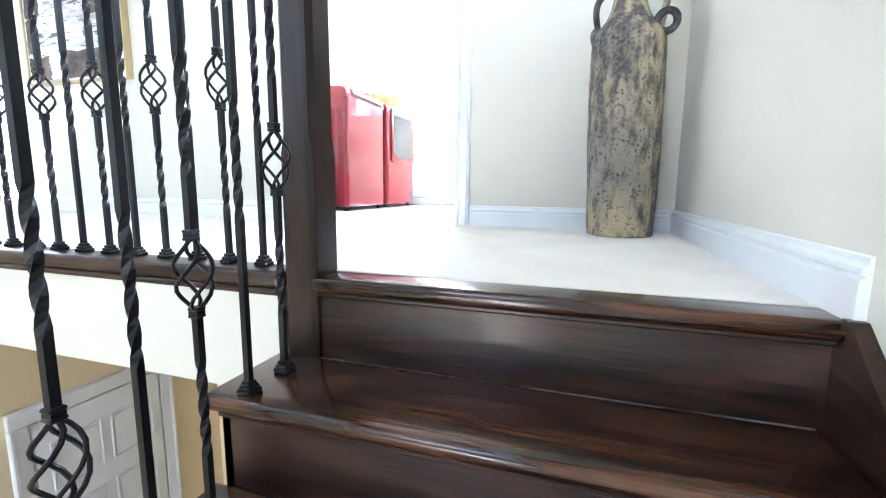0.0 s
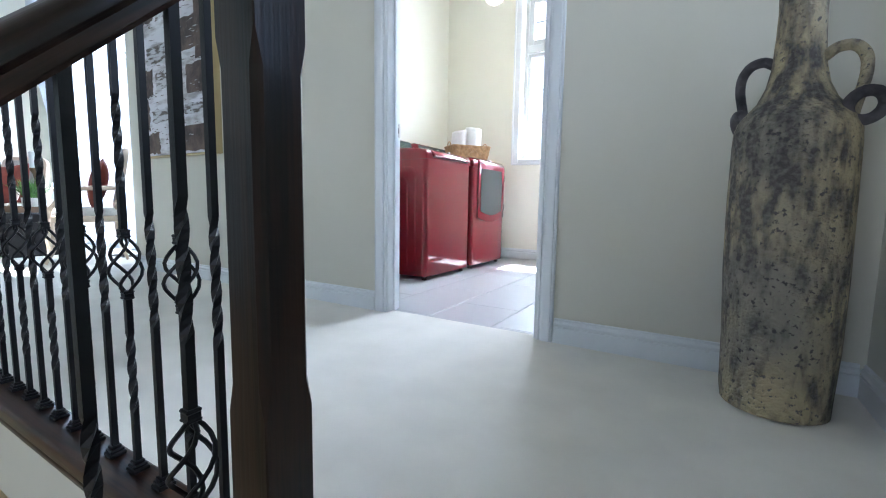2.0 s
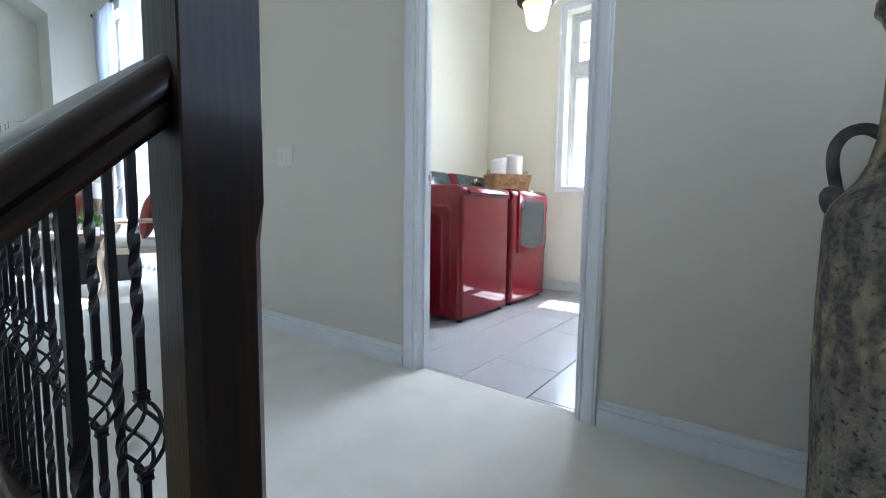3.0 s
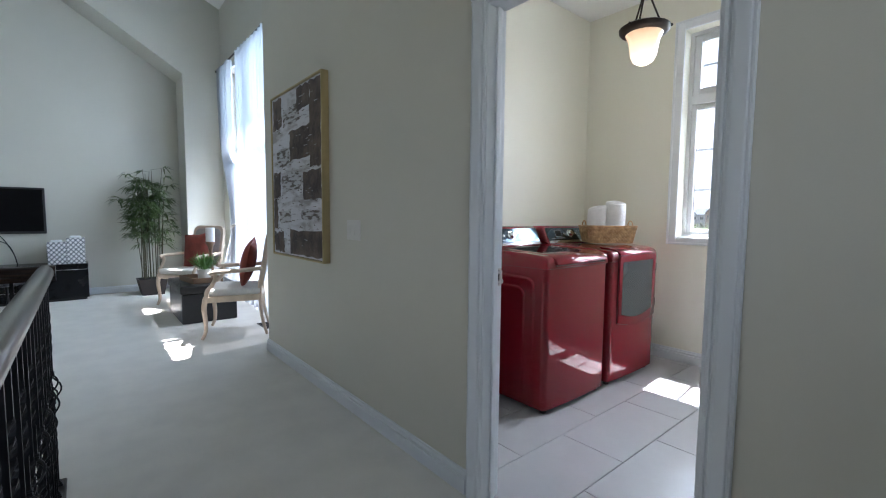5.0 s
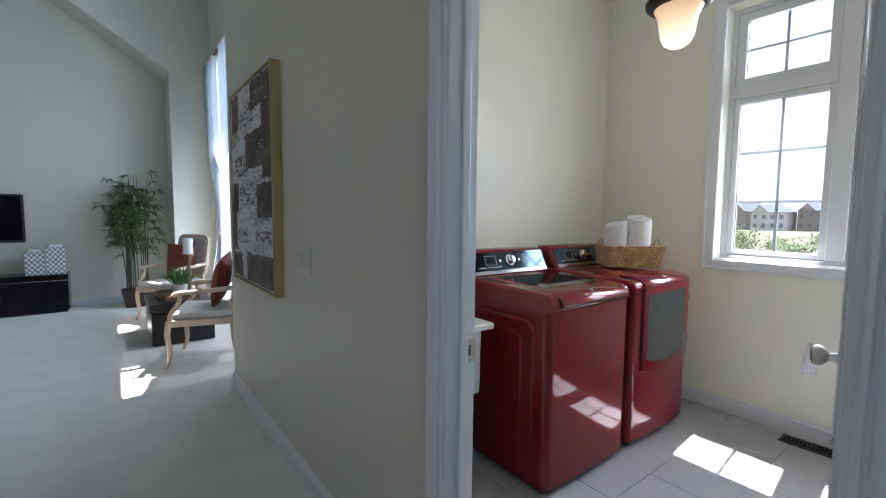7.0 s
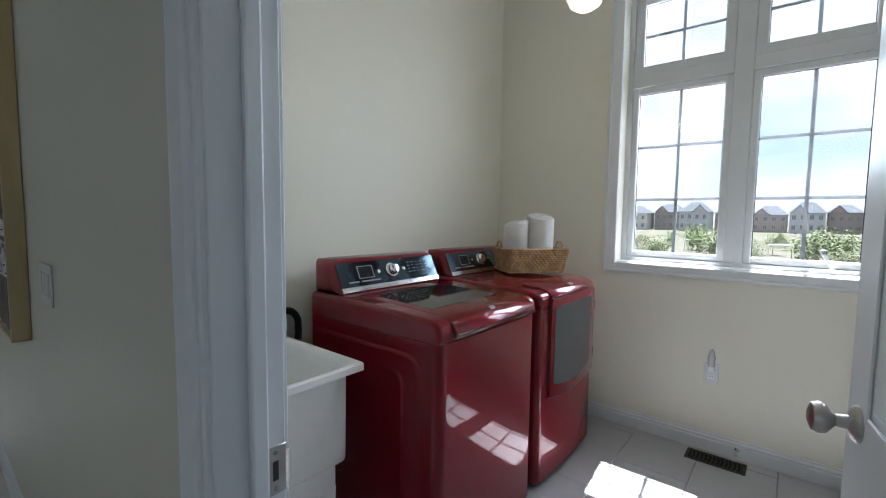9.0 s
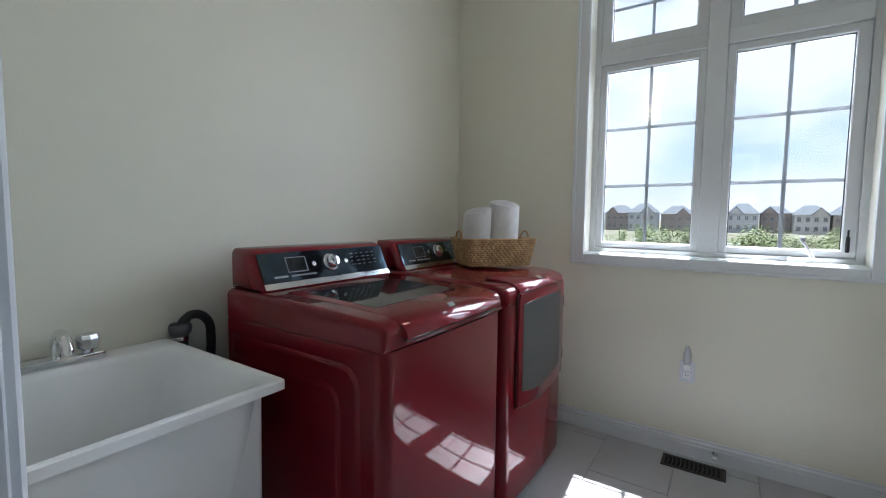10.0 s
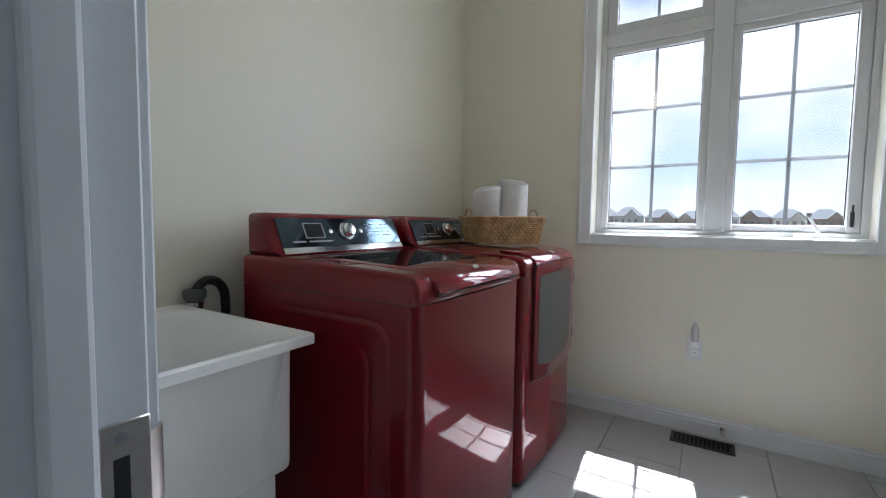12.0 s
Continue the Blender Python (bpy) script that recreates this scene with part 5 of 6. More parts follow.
def register(x, y, w, d, name_label):
    t = thing("floor_register", name_label, "floor vent", m=pose(x, y, 0.0))
    # dark sheet painting the shade down the duct
    part("tray", boxes((-w / 2 + 0.014, w / 2 - 0.014, -d / 2 + 0.014, d / 2 - 0.014, 0.0005, 0.0012)), DARK_FILL, t)
    for x0, x1, y0, y1 in ((-w / 2, w / 2, -d / 2, -d / 2 + 0.016), (-w / 2, w / 2, d / 2 - 0.016, d / 2), (-w / 2, -w / 2 + 0.016, -d / 2 + 0.016, d / 2 - 0.016), (w / 2 - 0.016, w / 2, -d / 2 + 0.016, d / 2 - 0.016)):
        part("frame", boxes((x0, x1, y0, y1, 0.0004, 0.006, 0.002, 1)), REGISTER, t)
    count = 13
    for i in range(count):
        cx = -w / 2 + 0.026 + (w - 0.052) * i / (count - 1)
        bm = bmesh.new()
        tube(bm, [(cx + 0.006 * math.sin(math.pi * j / 6), -d / 2 + 0.017 + (d - 0.034) * j / 6, 0.0035) for j in range(7)], 0.0025, 5)
        part("louvre", bm, REGISTER, t)


REGISTER = material("brown_register", (0.045, 0.036, 0.030), 0.5, metal=0.2, noise_scale=30, amount=0.3)
# near-black: potting soil, and painted shade in duct and shelf
DARK_FILL = material("dark_fill", (0.008, 0.008, 0.008), 0.9, noise_scale=10, amount=0.2)
register(-1.15, 4.735, 0.285, 0.125, "dark brown metal floor register on the tiles")
register(-5.05, 2.50, 0.30, 0.12, "dark brown metal floor register in the carpet")
stop = thing("door_stop", "small chrome door stop on the baseboard", "door stop", m=pose(-1.06, NORTH_Y - 0.016, 0.055, 90, 0, 0))
bm = bmesh.new()
lathe(bm, [(0.013, 0.0), (0.012, 0.006), (0.006, 0.01), (0.006, 0.05)], 12)
part("rod", bm, CHROME, stop, smooth=True)
bm = bmesh.new()
lathe(bm, [(0.009, 0.05), (0.011, 0.054), (0.011, 0.066), (0.008, 0.07)], 12)
part("bumper", bm, FROST, stop, "pale rubber tip", smooth=True)
crank = thing("window_crank", "white folding casement crank handle on the window sill", "window crank", m=pose(-0.75, NORTH_Y + 0.085, WZ0 + 0.006))
crank.scale = (1.15, 1.15, 1.15)
part("housing", boxes((-0.055, 0.055, -0.012, 0.02, 0, 0.018, 0.006, 2)), VINYL, crank, smooth=True)
bm = bmesh.new()
tube(bm, [(0.03, -0.012, 0.014), (0.01, -0.022, 0.05), (-0.012, -0.03, 0.092)], 0.006, 8)
part("arm", bm, VINYL, crank, smooth=True)
bm = bmesh.new()
lathe(bm, [(0.006, 0.0), (0.010, 0.005), (0.010, 0.018), (0.005, 0.022)], 12, Matrix.Translation((-0.012, -0.032, 0.088)))
part("knob", bm, GREY_BAR, crank, smooth=True)
latch = thing("window_latch", "dark latch lever on the casement frame", "window latch", m=pose(-0.60, NORTH_Y + 0.10, 1.17))
part("lever", boxes((-0.008, 0.008, -0.014, -0.0005, -0.055, 0.02, 0.004, 1)), BLACK_PLASTIC, latch)
bm = bmesh.new()
tube(bm, [(0.0, -0.008, 0.02), (0.0, -0.012, 0.05)], 0.004, 6)
part("pin", bm, BLACK_PLASTIC, latch)

# ---- laundry door, open inwards ----
dl = tagged(thing("door_1", "white panelled laundry door standing open", "door", m=pose(DOOR_R - 0.018, ROOM_Y + 0.005, 0.012, 0, 0, 90 + 8.5)), kind="structure")
DWD, DH = 0.79, 2.015
part("leaf", boxes((0, DWD, -0.0175, 0.0175, 0, DH, 0.002, 1)), TRIM_WHITE, dl)
for face in (-1, 1):
    for x0, x1 in ((0.11, 0.36), (0.43, 0.68)):
        for z0, z1 in ((0.20, 0.82), (0.98, 1.56), (1.68, 1.90)):
            y0 = face * 0.0173
            p = part("panel", boxes((x0 + 0.03, x1 - 0.03, min(y0, y0 + face * 0.004), max(y0, y0 + face * 0.004), z0 + 0.03, z1 - 0.03, 0.003, 1)), TRIM_WHITE, dl)
            for q in ((x0, x0 + 0.014, z0, z1), (x1 - 0.014, x1, z0, z1), (x0 + 0.014, x1 - 0.014, z0, z0 + 0.014), (x0 + 0.014, x1 - 0.014, z1 - 0.014, z1)):
                part("panel_moulding", boxes((q[0], q[1], min(y0, y0 + face * 0.006), max(y0, y0 + face * 0.006), q[2], q[3], 0.0025, 1)), TRIM_WHITE, p)
    hd = pose(DWD - 0.065, face * 0.0175, 0.96, -90 * face, 0, 0)
    bm = bmesh.new()
    lathe(bm, [(0.033, 0.0), (0.033, 0.004), (0.027, 0.010), (0.013, 0.014), (0.011, 0.032), (0.018, 0.038), (0.027, 0.046), (0.029, 0.056), (0.025, 0.066), (0.012, 0.071)], 28, hd)
    part("door_knob", bm, NICKEL, dl, "brushed nickel round knob", smooth=True)

# ---- family room ----
BLACK_GLOSS = material("black_gloss_laminate", (0.007, 0.007, 0.008), 0.16, noise_scale=5, amount=0.3, spec=0.22)
LEATHER = material("black_leather", (0.014, 0.014, 0.015), 0.35, noise_scale=20, amount=0.3, bump=0.3, bump_scale=160)
PALE_WOOD = material("whitewashed_wood", (0.62, 0.50, 0.38), 0.5, noise_scale=8, amount=0.22, stretch=(1, 1, 0.3), bump=0.1, bump_scale=80)
LINEN = material("cream_linen", (0.74, 0.72, 0.67), 0.9, noise_scale=30, amount=0.08, bump=0.5, bump_scale=300, spec=0.15)
GREY_LINEN = material("grey_linen", (0.42, 0.40, 0.38), 0.9, noise_scale=30, amount=0.1, bump=0.5, bump_scale=300, spec=0.15)
RUST = material("rust_velvet", (0.24, 0.045, 0.028), 0.7, noise_scale=12, amount=0.3, bump=0.2, bump_scale=120)

TV_GLASS = material("tv_glass", (0.006, 0.006, 0.007), 0.12, noise_scale=6, amount=0.2, spec=0.15)
tv = thing("television", "black flat-screen television mounted on the wall", "television", m=pose(FW + 0.002, 0.045, 0.925))
part("case", boxes((0.0, 0.055, -0.555, 0.555, 0, 0.635, 0.008, 2)), BLACK_PLASTIC, tv)
part("screen", boxes((0.0545, 0.0575, -0.53, 0.53, 0.035, 0.61)), TV_GLASS, tv, "dark glossy screen")
part("logo_bar", boxes((0.0545, 0.0565, -0.03, 0.03, 0.012, 0.02)), LABEL_GREY, tv)
cable = thing("tv_cable", "thin dark cable hanging from the television to the stand", "cable")
cable.location = (FW + 0.02, 0.1, 0.92)
for k, off in enumerate((0.0, -0.16)):
    bm = bmesh.new()
    tube(bm, curve([(0, off, 0.02), (0.01, 0.06 + off * 0.6, -0.06), (0.0, 0.10, -0.14), (0.03, 0.16, -0.28), (0.06, 0.19, -0.42)]), 0.006, 6)
    part("wire", bm, BLACK_PLASTIC, cable)

stand = thing("tv_stand", "low black gloss television stand with drawers", "tv stand", m=pose(FW + 0.02, 1.03, 0))
part("top", boxes((0, 0.40, -2.2, 0, 0.475, 0.51, 0.003, 1)), BLACK_GLOSS, stand)
part("body", boxes((0, 0.385, -2.195, -0.005, 0.035, 0.475)), BLACK_GLOSS, stand)
part("plinth", boxes((0.02, 0.36, -2.17, -0.03, 0, 0.035)), BLACK_PLASTIC, stand)
d = part("drawer_front", boxes((0.3855, 0.402, -0.74, -0.004, 0.045, 0.425, 0.002, 1)), BLACK_GLOSS, stand)
part("handle_strip", boxes((0.390, 0.404, -0.74, -0.004, 0.430, 0.436)), CHROME, d)
for z0, z1 in ((0.045, 0.155), (0.175, 0.29)):
    d = part("drawer_front", boxes((0.3855, 0.402, -1.46, -0.75, z0, z1, 0.002, 1)), BLACK_GLOSS, stand)
    part("handle_strip", boxes((0.390, 0.404, -1.46, -0.75, z1 + 0.004, z1 + 0.010)), CHROME, d)
# thin dark sheet in place of the shade inside the shelf
part("shelf_gap", boxes((0.384, 0.3865, -1.45, -0.76, 0.33, 0.46)), DARK_FILL, stand)

m = bpy.data.materials.new("lattice_print")
m.use_nodes = True
n, l = m.node_tree.nodes, m.node_tree.links
pb = n["Principled BSDF"]
co, mp, wv, wv2, rr, mx = n.new("ShaderNodeTexCoord"), n.new("ShaderNodeMapping"), n.new("ShaderNodeTexWave"), n.new("ShaderNodeTexWave"), n.new("ShaderNodeValToRGB"), n.new("ShaderNodeMath")
mp2 = n.new("ShaderNodeMapping")
mp.inputs["Rotation"].default_value, mp2.inputs["Rotation"].default_value = (radians(40), 0, 0), (radians(-40), 0, 0)
for mapping, wave in ((mp, wv), (mp2, wv2)):
    l.new(co.outputs["Object"], mapping.inputs["Vector"])
    l.new(mapping.outputs["Vector"], wave.inputs["Vector"])
    wave.bands_direction = "Y"
    wave.inputs["Scale"].default_value = 7.5
mx.operation = "MINIMUM"
l.new(wv.outputs["Fac"], mx.inputs[0])
l.new(wv2.outputs["Fac"], mx.inputs[1])
l.new(mx.outputs[0], rr.inputs["Fac"])
rr.color_ramp.elements[0].position, rr.color_ramp.elements[1].position = 0.10, 0.18
rr.color_ramp.elements[0].color, rr.color_ramp.elements[1].color = (0.10, 0.11, 0.13, 1), (0.74, 0.74, 0.74, 1)
l.new(rr.outputs["Color"], pb.inputs["Base Color"])
LATTICE = m
for y, w, h in ((0.70, 0.20, 0.33), (0.905, 0.20, 0.385)):
    c = thing("canister", "white lattice-patterned ceramic canister on the television stand", "canister", "patterned canisters", pose(FW + 0.22, y, 0.51))
    part("body", boxes((-0.09, 0.09, -w / 2, w / 2, 0, h - 0.03, 0.006, 2)), LATTICE, c, "grey lattice on white")
    part("lid", boxes((-0.06, 0.06, -0.06, 0.06, h - 0.031, h, 0.012, 2)), TUB_WHITE, c)

# bamboo
LEAF = material("bamboo_leaf", (0.10, 0.145, 0.04), 0.45, noise_scale=9, second=(0.045, 0.08, 0.022))
CANE = material("bamboo_cane", (0.075, 0.07, 0.028), 0.5, noise_scale=9, amount=0.4)
POT = material("dark_wood_pot", (0.022, 0.013, 0.011), 0.5, noise_scale=10, amount=0.3)


def leaf(bm, base, way, length, width, droop):
    """A narrow folded leaf blade."""
    way = way.normalized()
    side = way.cross(Vector((0, 0, 1)))
    side = side.normalized() if side.length > 0.01 else Vector((1, 0, 0))
    mid, tip = base + way * length * 0.45 + Vector((0, 0, 0.01)), base + way * length - Vector((0, 0, droop))
    a, b, c, d, e = (bm.verts.new(p) for p in (base, mid + side * width, mid - Vector((0, 0, 0.006)), mid - side * width, tip))
    bm.faces.new((a, b, c))
    bm.faces.new((a, c, d))
    bm.faces.new((b, e, c))
    bm.faces.new((c, e, d))


rnd = random.Random(4)
bam = thing("bamboo_plant", "tall artificial bamboo in a dark tapered square pot", "plant", m=pose(-8.08, 1.77, 0))
bm = bmesh.new()
prism(bm, [(-0.14, 0), (0.14, 0), (0.19, 0.24), (-0.19, 0.24)], "x", -0.16, 0.16, 0.01, 2)
part("pot", bm, POT, bam, "dark brown tapered pot")
part("soil", boxes((-0.14, 0.14, -0.17, 0.17, 0.2395, 0.2415)), DARK_FILL, bam)
leaves = bmesh.new()
for k in range(18):
    bx, by = rnd.uniform(-0.11, 0.11), rnd.uniform(-0.14, 0.14)
    tx, ty, h = bx * 1.4 + rnd.uniform(-0.06, 0.06), by * 1.6 + rnd.uniform(-0.13, 0.13), rnd.uniform(1.4, 1.95)
    pts = [Vector((bx + (tx - bx) * (i / 8) ** 1.8, by + (ty - by) * (i / 8) ** 1.8, 0.23 + (h - 0.23) * i / 8)) for i in range(9)]
    bm = bmesh.new()
    tube(bm, pts, 0.008, 6, taper=0.003)
    part("cane", bm, CANE, bam)
    for i in range(10):
        u = rnd.uniform(0.34, 1.0) ** 0.8
        p = pts[min(int(u * 8), 7)].lerp(pts[min(int(u * 8) + 1, 8)], u * 8 - int(u * 8))
        ang = rnd.uniform(0, 2 * math.pi)
        out_to = p + Vector((math.cos(ang), math.sin(ang), 0.25)) * rnd.uniform(0.05, 0.19)
        if out_to.x < -0.38:
            out_to.x = -0.30
        tube(leaves, [p, out_to], 0.0018, 3, cap=False)
        for j in range(7):
            a2 = ang + rnd.uniform(-1.3, 1.3)
            leaf(leaves, out_to.lerp(p, rnd.uniform(0, 0.25)), Vector((math.cos(a2), math.sin(a2), rnd.uniform(-0.5, 0.35))), rnd.uniform(0.12, 0.20), rnd.uniform(0.011, 0.016), rnd.uniform(0.01, 0.07))
for v in leaves.verts:
    v.co.x = max(v.co.x, -0.40)
part("foliage", leaves, LEAF, bam)


def armchair(where):
    """A French-style open armchair facing -y."""
    t = thing("armchair", "whitewashed open-arm chair with cream linen seat and grey back", "armchair", "armchairs", where)
    bm = bmesh.new()
    prism(bm, [(-0.30, -0.27), (0.30, -0.27), (0.26, 0.25), (-0.26, 0.25)], "z", 0.36, 0.42, 0.008, 2)
    part("seat_frame", bm, PALE_WOOD, t)
    bm = bmesh.new()
    prism(bm, [(-0.285, -0.255), (0.285, -0.255), (0.245, 0.235), (-0.245, 0.235)], "z", 0.415, 0.49, 0.03, 4)
    part("seat", bm, LINEN, t, "cream upholstered seat", smooth=True)
    for s in (-1, 1):
        bm = bmesh.new()
        tube(bm, curve([(s * 0.285, -0.25, 0.40), (s * 0.295, -0.262, 0.30), (s * 0.288, -0.252, 0.18), (s * 0.282, -0.255, 0.08), (s * 0.290, -0.285, 0.008)], 3), 0.027, 10, taper=0.015)
        part("front_leg", bm, PALE_WOOD, t, "curved cabriole leg", smooth=True)
        bm = bmesh.new()
        tube(bm, curve([(s * 0.245, 0.235, 0.42), (s * 0.245, 0.245, 0.2), (s * 0.25, 0.29, 0.008)], 3), 0.022, 10, taper=0.014)
        part("back_leg", bm, PALE_WOOD, t, smooth=True)
        bm = bmesh.new()
        tube(bm, curve([(s * 0.285, -0.24, 0.41), (s * 0.288, -0.235, 0.47), (s * 0.295, -0.19, 0.53), (s * 0.305, -0.155, 0.60), (s * 0.305, -0.165, 0.645)], 3), 0.021, 10, taper=0.018)
        part("arm_support", bm, PALE_WOOD, t, smooth=True)
        bm = bmesh.new()
        tube(bm, curve([(s * 0.308, -0.205, 0.638), (s * 0.306, -0.16, 0.658), (s * 0.295, 0.0, 0.665), (s * 0.27, 0.15, 0.672), (s * 0.245, 0.262, 0.68)], 3), 0.021, 10)
        part("arm", bm, PALE_WOOD, t, smooth=True)
    tilt = pose(0, 0.235, 0.50, -10)
    bm = bmesh.new()
    o, i = rounded(-0.265, 0.265, 0.0, 0.56, 0.10), rounded(-0.222, 0.222, 0.043, 0.517, 0.075)
    vo, vi = [[bm.verts.new(tilt @ Vector((x, y, z))) for x, z in o] for y in (-0.02, 0.025)], [[bm.verts.new(tilt @ Vector((x, y, z))) for x, z in i] for y in (-0.02, 0.025)]
    for k in range(len(o)):
        j = (k + 1) % len(o)
        bm.faces.new((vo[0][k], vo[0][j], vo[1][j], vo[1][k]))
        bm.faces.new((vi[0][k], vi[1][k], vi[1][j], vi[0][j]))
        for d in (0, 1):
            bm.faces.new((vo[d][k], vi[d][k], vi[d][j], vo[d][j]))
    part("back_frame", bm, PALE_WOOD, t, smooth=True)
    bm = bmesh.new()
    prism(bm, rounded(-0.226, 0.226, 0.04, 0.52, 0.078), "y", -0.026, 0.028, 0.012, 3)
    bmesh.ops.transform(bm, matrix=tilt, verts=bm.verts[:])
    part("back_pad", bm, GREY_LINEN, t, "grey upholstered back", smooth=True)
    part("back_stay", boxes((-0.24, -0.20, 0.215, 0.25, 0.40, 0.56, 0.004, 1), (0.20, 0.24, 0.215, 0.25, 0.40, 0.56, 0.004, 1)), PALE_WOOD, t)
    return t


def cushion(where):
    t = thing("throw_pillow", "rust red velvet throw pillow leaning on the armchair back", "pillow", "red pillows", where)
    bm = bmesh.new()
    bmesh.ops.create_grid(bm, x_segments=12, y_segments=12, size=0.235)
    top = bm.verts[:]
    geo = bmesh.ops.duplicate(bm, geom=bm.faces[:])
    low = [g for g in geo["geom"] if isinstance(g, bmesh.types.BMVert)]
    for vs, s in ((top, 1), (low, -1)):
        for v in vs:
            u, w = v.co.x / 0.235, v.co.y / 0.235
            puff = max(0.0, (1 - u * u) * (1 - w * w)) ** 0.55
            pull = 1 - 0.10 * (1 - abs(w)) * abs(u) ** 3 if abs(u) > abs(w) else 1 - 0.10 * (1 - abs(u)) * abs(w) ** 3
            v.co = Vector((v.co.x * pull, v.co.y * pull, s * 0.075 * puff))
    bmesh.ops.remove_doubles(bm, verts=bm.verts[:], dist=0.0005)
    part("cover", bm, RUST, t, smooth=True)


A1, A2 = pose(-6.91, 2.11, 0, 0, 0, 33), pose(-5.01, 2.20, 0, 0, 0, -20)
armchair(A1)
armchair(A2)
lean = pose(-0.02, 0.12, 0.72, 80, 0, 0) @ pose(0, 0, 0, 0, 0, 6)
cushion(A1 @ lean)
cushion(A2 @ pose(-0.06, 0.11, 0.72, 78, 0, 0) @ pose(0, 0, 0, 0, 0, -10))

ott = thing("storage_ottoman", "black leather storage ottoman with a padded lid on the carpet", "ottoman", m=pose(-6.05, 2.07, 0))
part("base", boxes((-0.43, 0.43, -0.28, 0.28, 0.0, 0.33, 0.012, 2)), LEATHER, ott)
part("lid", boxes((-0.445, 0.445, -0.295, 0.295, 0.332, 0.425, 0.02, 3)), LEATHER, ott, smooth=True)
tray = thing("wooden_tray", "shallow brown wooden tray on the ottoman", "tray", m=pose(-5.98, 2.05, 0.425, 0, 0, 8))
BOARD = material("tray_wood", (0.22, 0.13, 0.07), 0.5, noise_scale=8, amount=0.35, stretch=(0.2, 1, 1))
part("bottom", boxes((-0.22, 0.22, -0.15, 0.15, 0.0, 0.012)), BOARD, tray)
for x0, x1, y0, y1 in ((-0.22, 0.22, -0.162, -0.15), (-0.22, 0.22, 0.15, 0.162), (-0.232, -0.22, -0.162, 0.162), (0.22, 0.232, -0.162, 0.162)):
    part("side", boxes((x0, x1, y0, y1, 0.0, 0.06, 0.002, 1)), BOARD, tray)
GRASS_GREEN = material("potted_grass", (0.10, 0.26, 0.035), 0.5, noise_scale=10, second=(0.05, 0.15, 0.02))
pg = thing("potted_grass", "bright green grass plant in a pale pot on the tray", "plant", m=pose(-5.90, 2.07, 0.437))
pg.scale = (1.2, 1.2, 1.2)
bm = bmesh.new()
lathe(bm, [(0.045, 0.0), (0.055, 0.02), (0.062, 0.11), (0.056, 0.112), (0.05, 0.10)], 24)
part("pot", bm, LINEN, pg, "pale ceramic pot", smooth=True)
bm = bmesh.new()
for k in range(160):
    a, rr0, ln = rnd.uniform(0, 2 * math.pi), rnd.uniform(0, 0.05), rnd.uniform(0.12, 0.21)
    base, lean_out = Vector((rr0 * math.cos(a), rr0 * math.sin(a), 0.10)), rnd.uniform(0.15, 0.9)
    leaf(bm, base, Vector((math.cos(a) * lean_out, math.sin(a) * lean_out, 1.0)), ln, 0.004, 0.02 * lean_out)
part("blades", bm, GRASS_GREEN, pg)
cn = thing("candle_holder", "turned wooden candle holder with a white pillar candle", "candle holder", m=pose(-6.08, 2.18, 0.437))
bm = bmesh.new()
lathe(bm, [(0.055, 0), (0.055, 0.015), (0.03, 0.03), (0.018, 0.06), (0.034, 0.12), (0.02, 0.18), (0.036, 0.24), (0.016, 0.31), (0.03, 0.39), (0.055, 0.43), (0.055, 0.445)], 20)
part("stem", bm, BOARD, cn, "turned brown stem", smooth=True)
bm = bmesh.new()
lathe(bm, [(0.050, 0.445), (0.050, 0.610), (0.043, 0.616), (0.01, 0.611)], 24)
part("candle", bm, TUB_WHITE, cn, "white pillar candle", smooth=True)

# side table with books
stand = thing("side_table", "small round black metal side table with a ring stretcher", "side table", m=pose(-5.50, 0.36, 0))
bm = bmesh.new()
lathe(bm, [(0.235, 0.590), (0.245, 0.594), (0.248, 0.604), (0.243, 0.612)], 40)
part("tabletop", bm, IRON, stand, smooth=True)
bm = bmesh.new()
tube(bm, [(0.175 * math.cos(math.pi * i / 16), 0.175 * math.sin(math.pi * i / 16), 0.185) for i in range(33)], 0.008, 8, cap=False)
part("ring_stretcher", bm, IRON, stand, smooth=True)
for i in range(4):
    a = radians(58 + 90 * i)
    bm = bmesh.new()
    tube(bm, [(0.165 * math.cos(a), 0.165 * math.sin(a), 0.592), (0.185 * math.cos(a), 0.185 * math.sin(a), 0.18), (0.225 * math.cos(a), 0.225 * math.sin(a), 0.03)], 0.011, 8)
    leg_ = part("leg", bm, IRON, stand, smooth=True)
    bm = bmesh.new()
    lathe(bm, [(0.024, 0.0), (0.025, 0.006), (0.015, 0.05), (0.012, 0.12)], 12, Matrix.Translation((0.225 * math.cos(a), 0.225 * math.sin(a), 0)))
    part("foot", bm, IRON, leg_, smooth=True)
for z0, z1, w, mat in ((0.612, 0.636, 0.11, LINEN), (0.636, 0.664, 0.10, TRIM_WHITE)):
    book = thing("book", "pale closed book lying on the black side table", "book", "stacked books", pose(-5.46, 0.36, z0, 0, 0, 24 if z0 < 0.62 else 10))
    h_ = z1 - z0
    part("pages", boxes((-0.078, 0.076, -w + 0.004, w - 0.004, 0.003, h_ - 0.003)), LINEN, book)
    part("cover", boxes((-0.082, 0.080, -w, w, 0, 0.003), (-0.082, 0.080, -w, w, h_ - 0.003, h_), (-0.0825, -0.0785, -w, w, 0.003, h_ - 0.003)), mat, book)

# curtains
m = bpy.data.materials.new("sheer_voile")
m.use_nodes = True
n, l = m.node_tree.nodes, m.node_tree.links
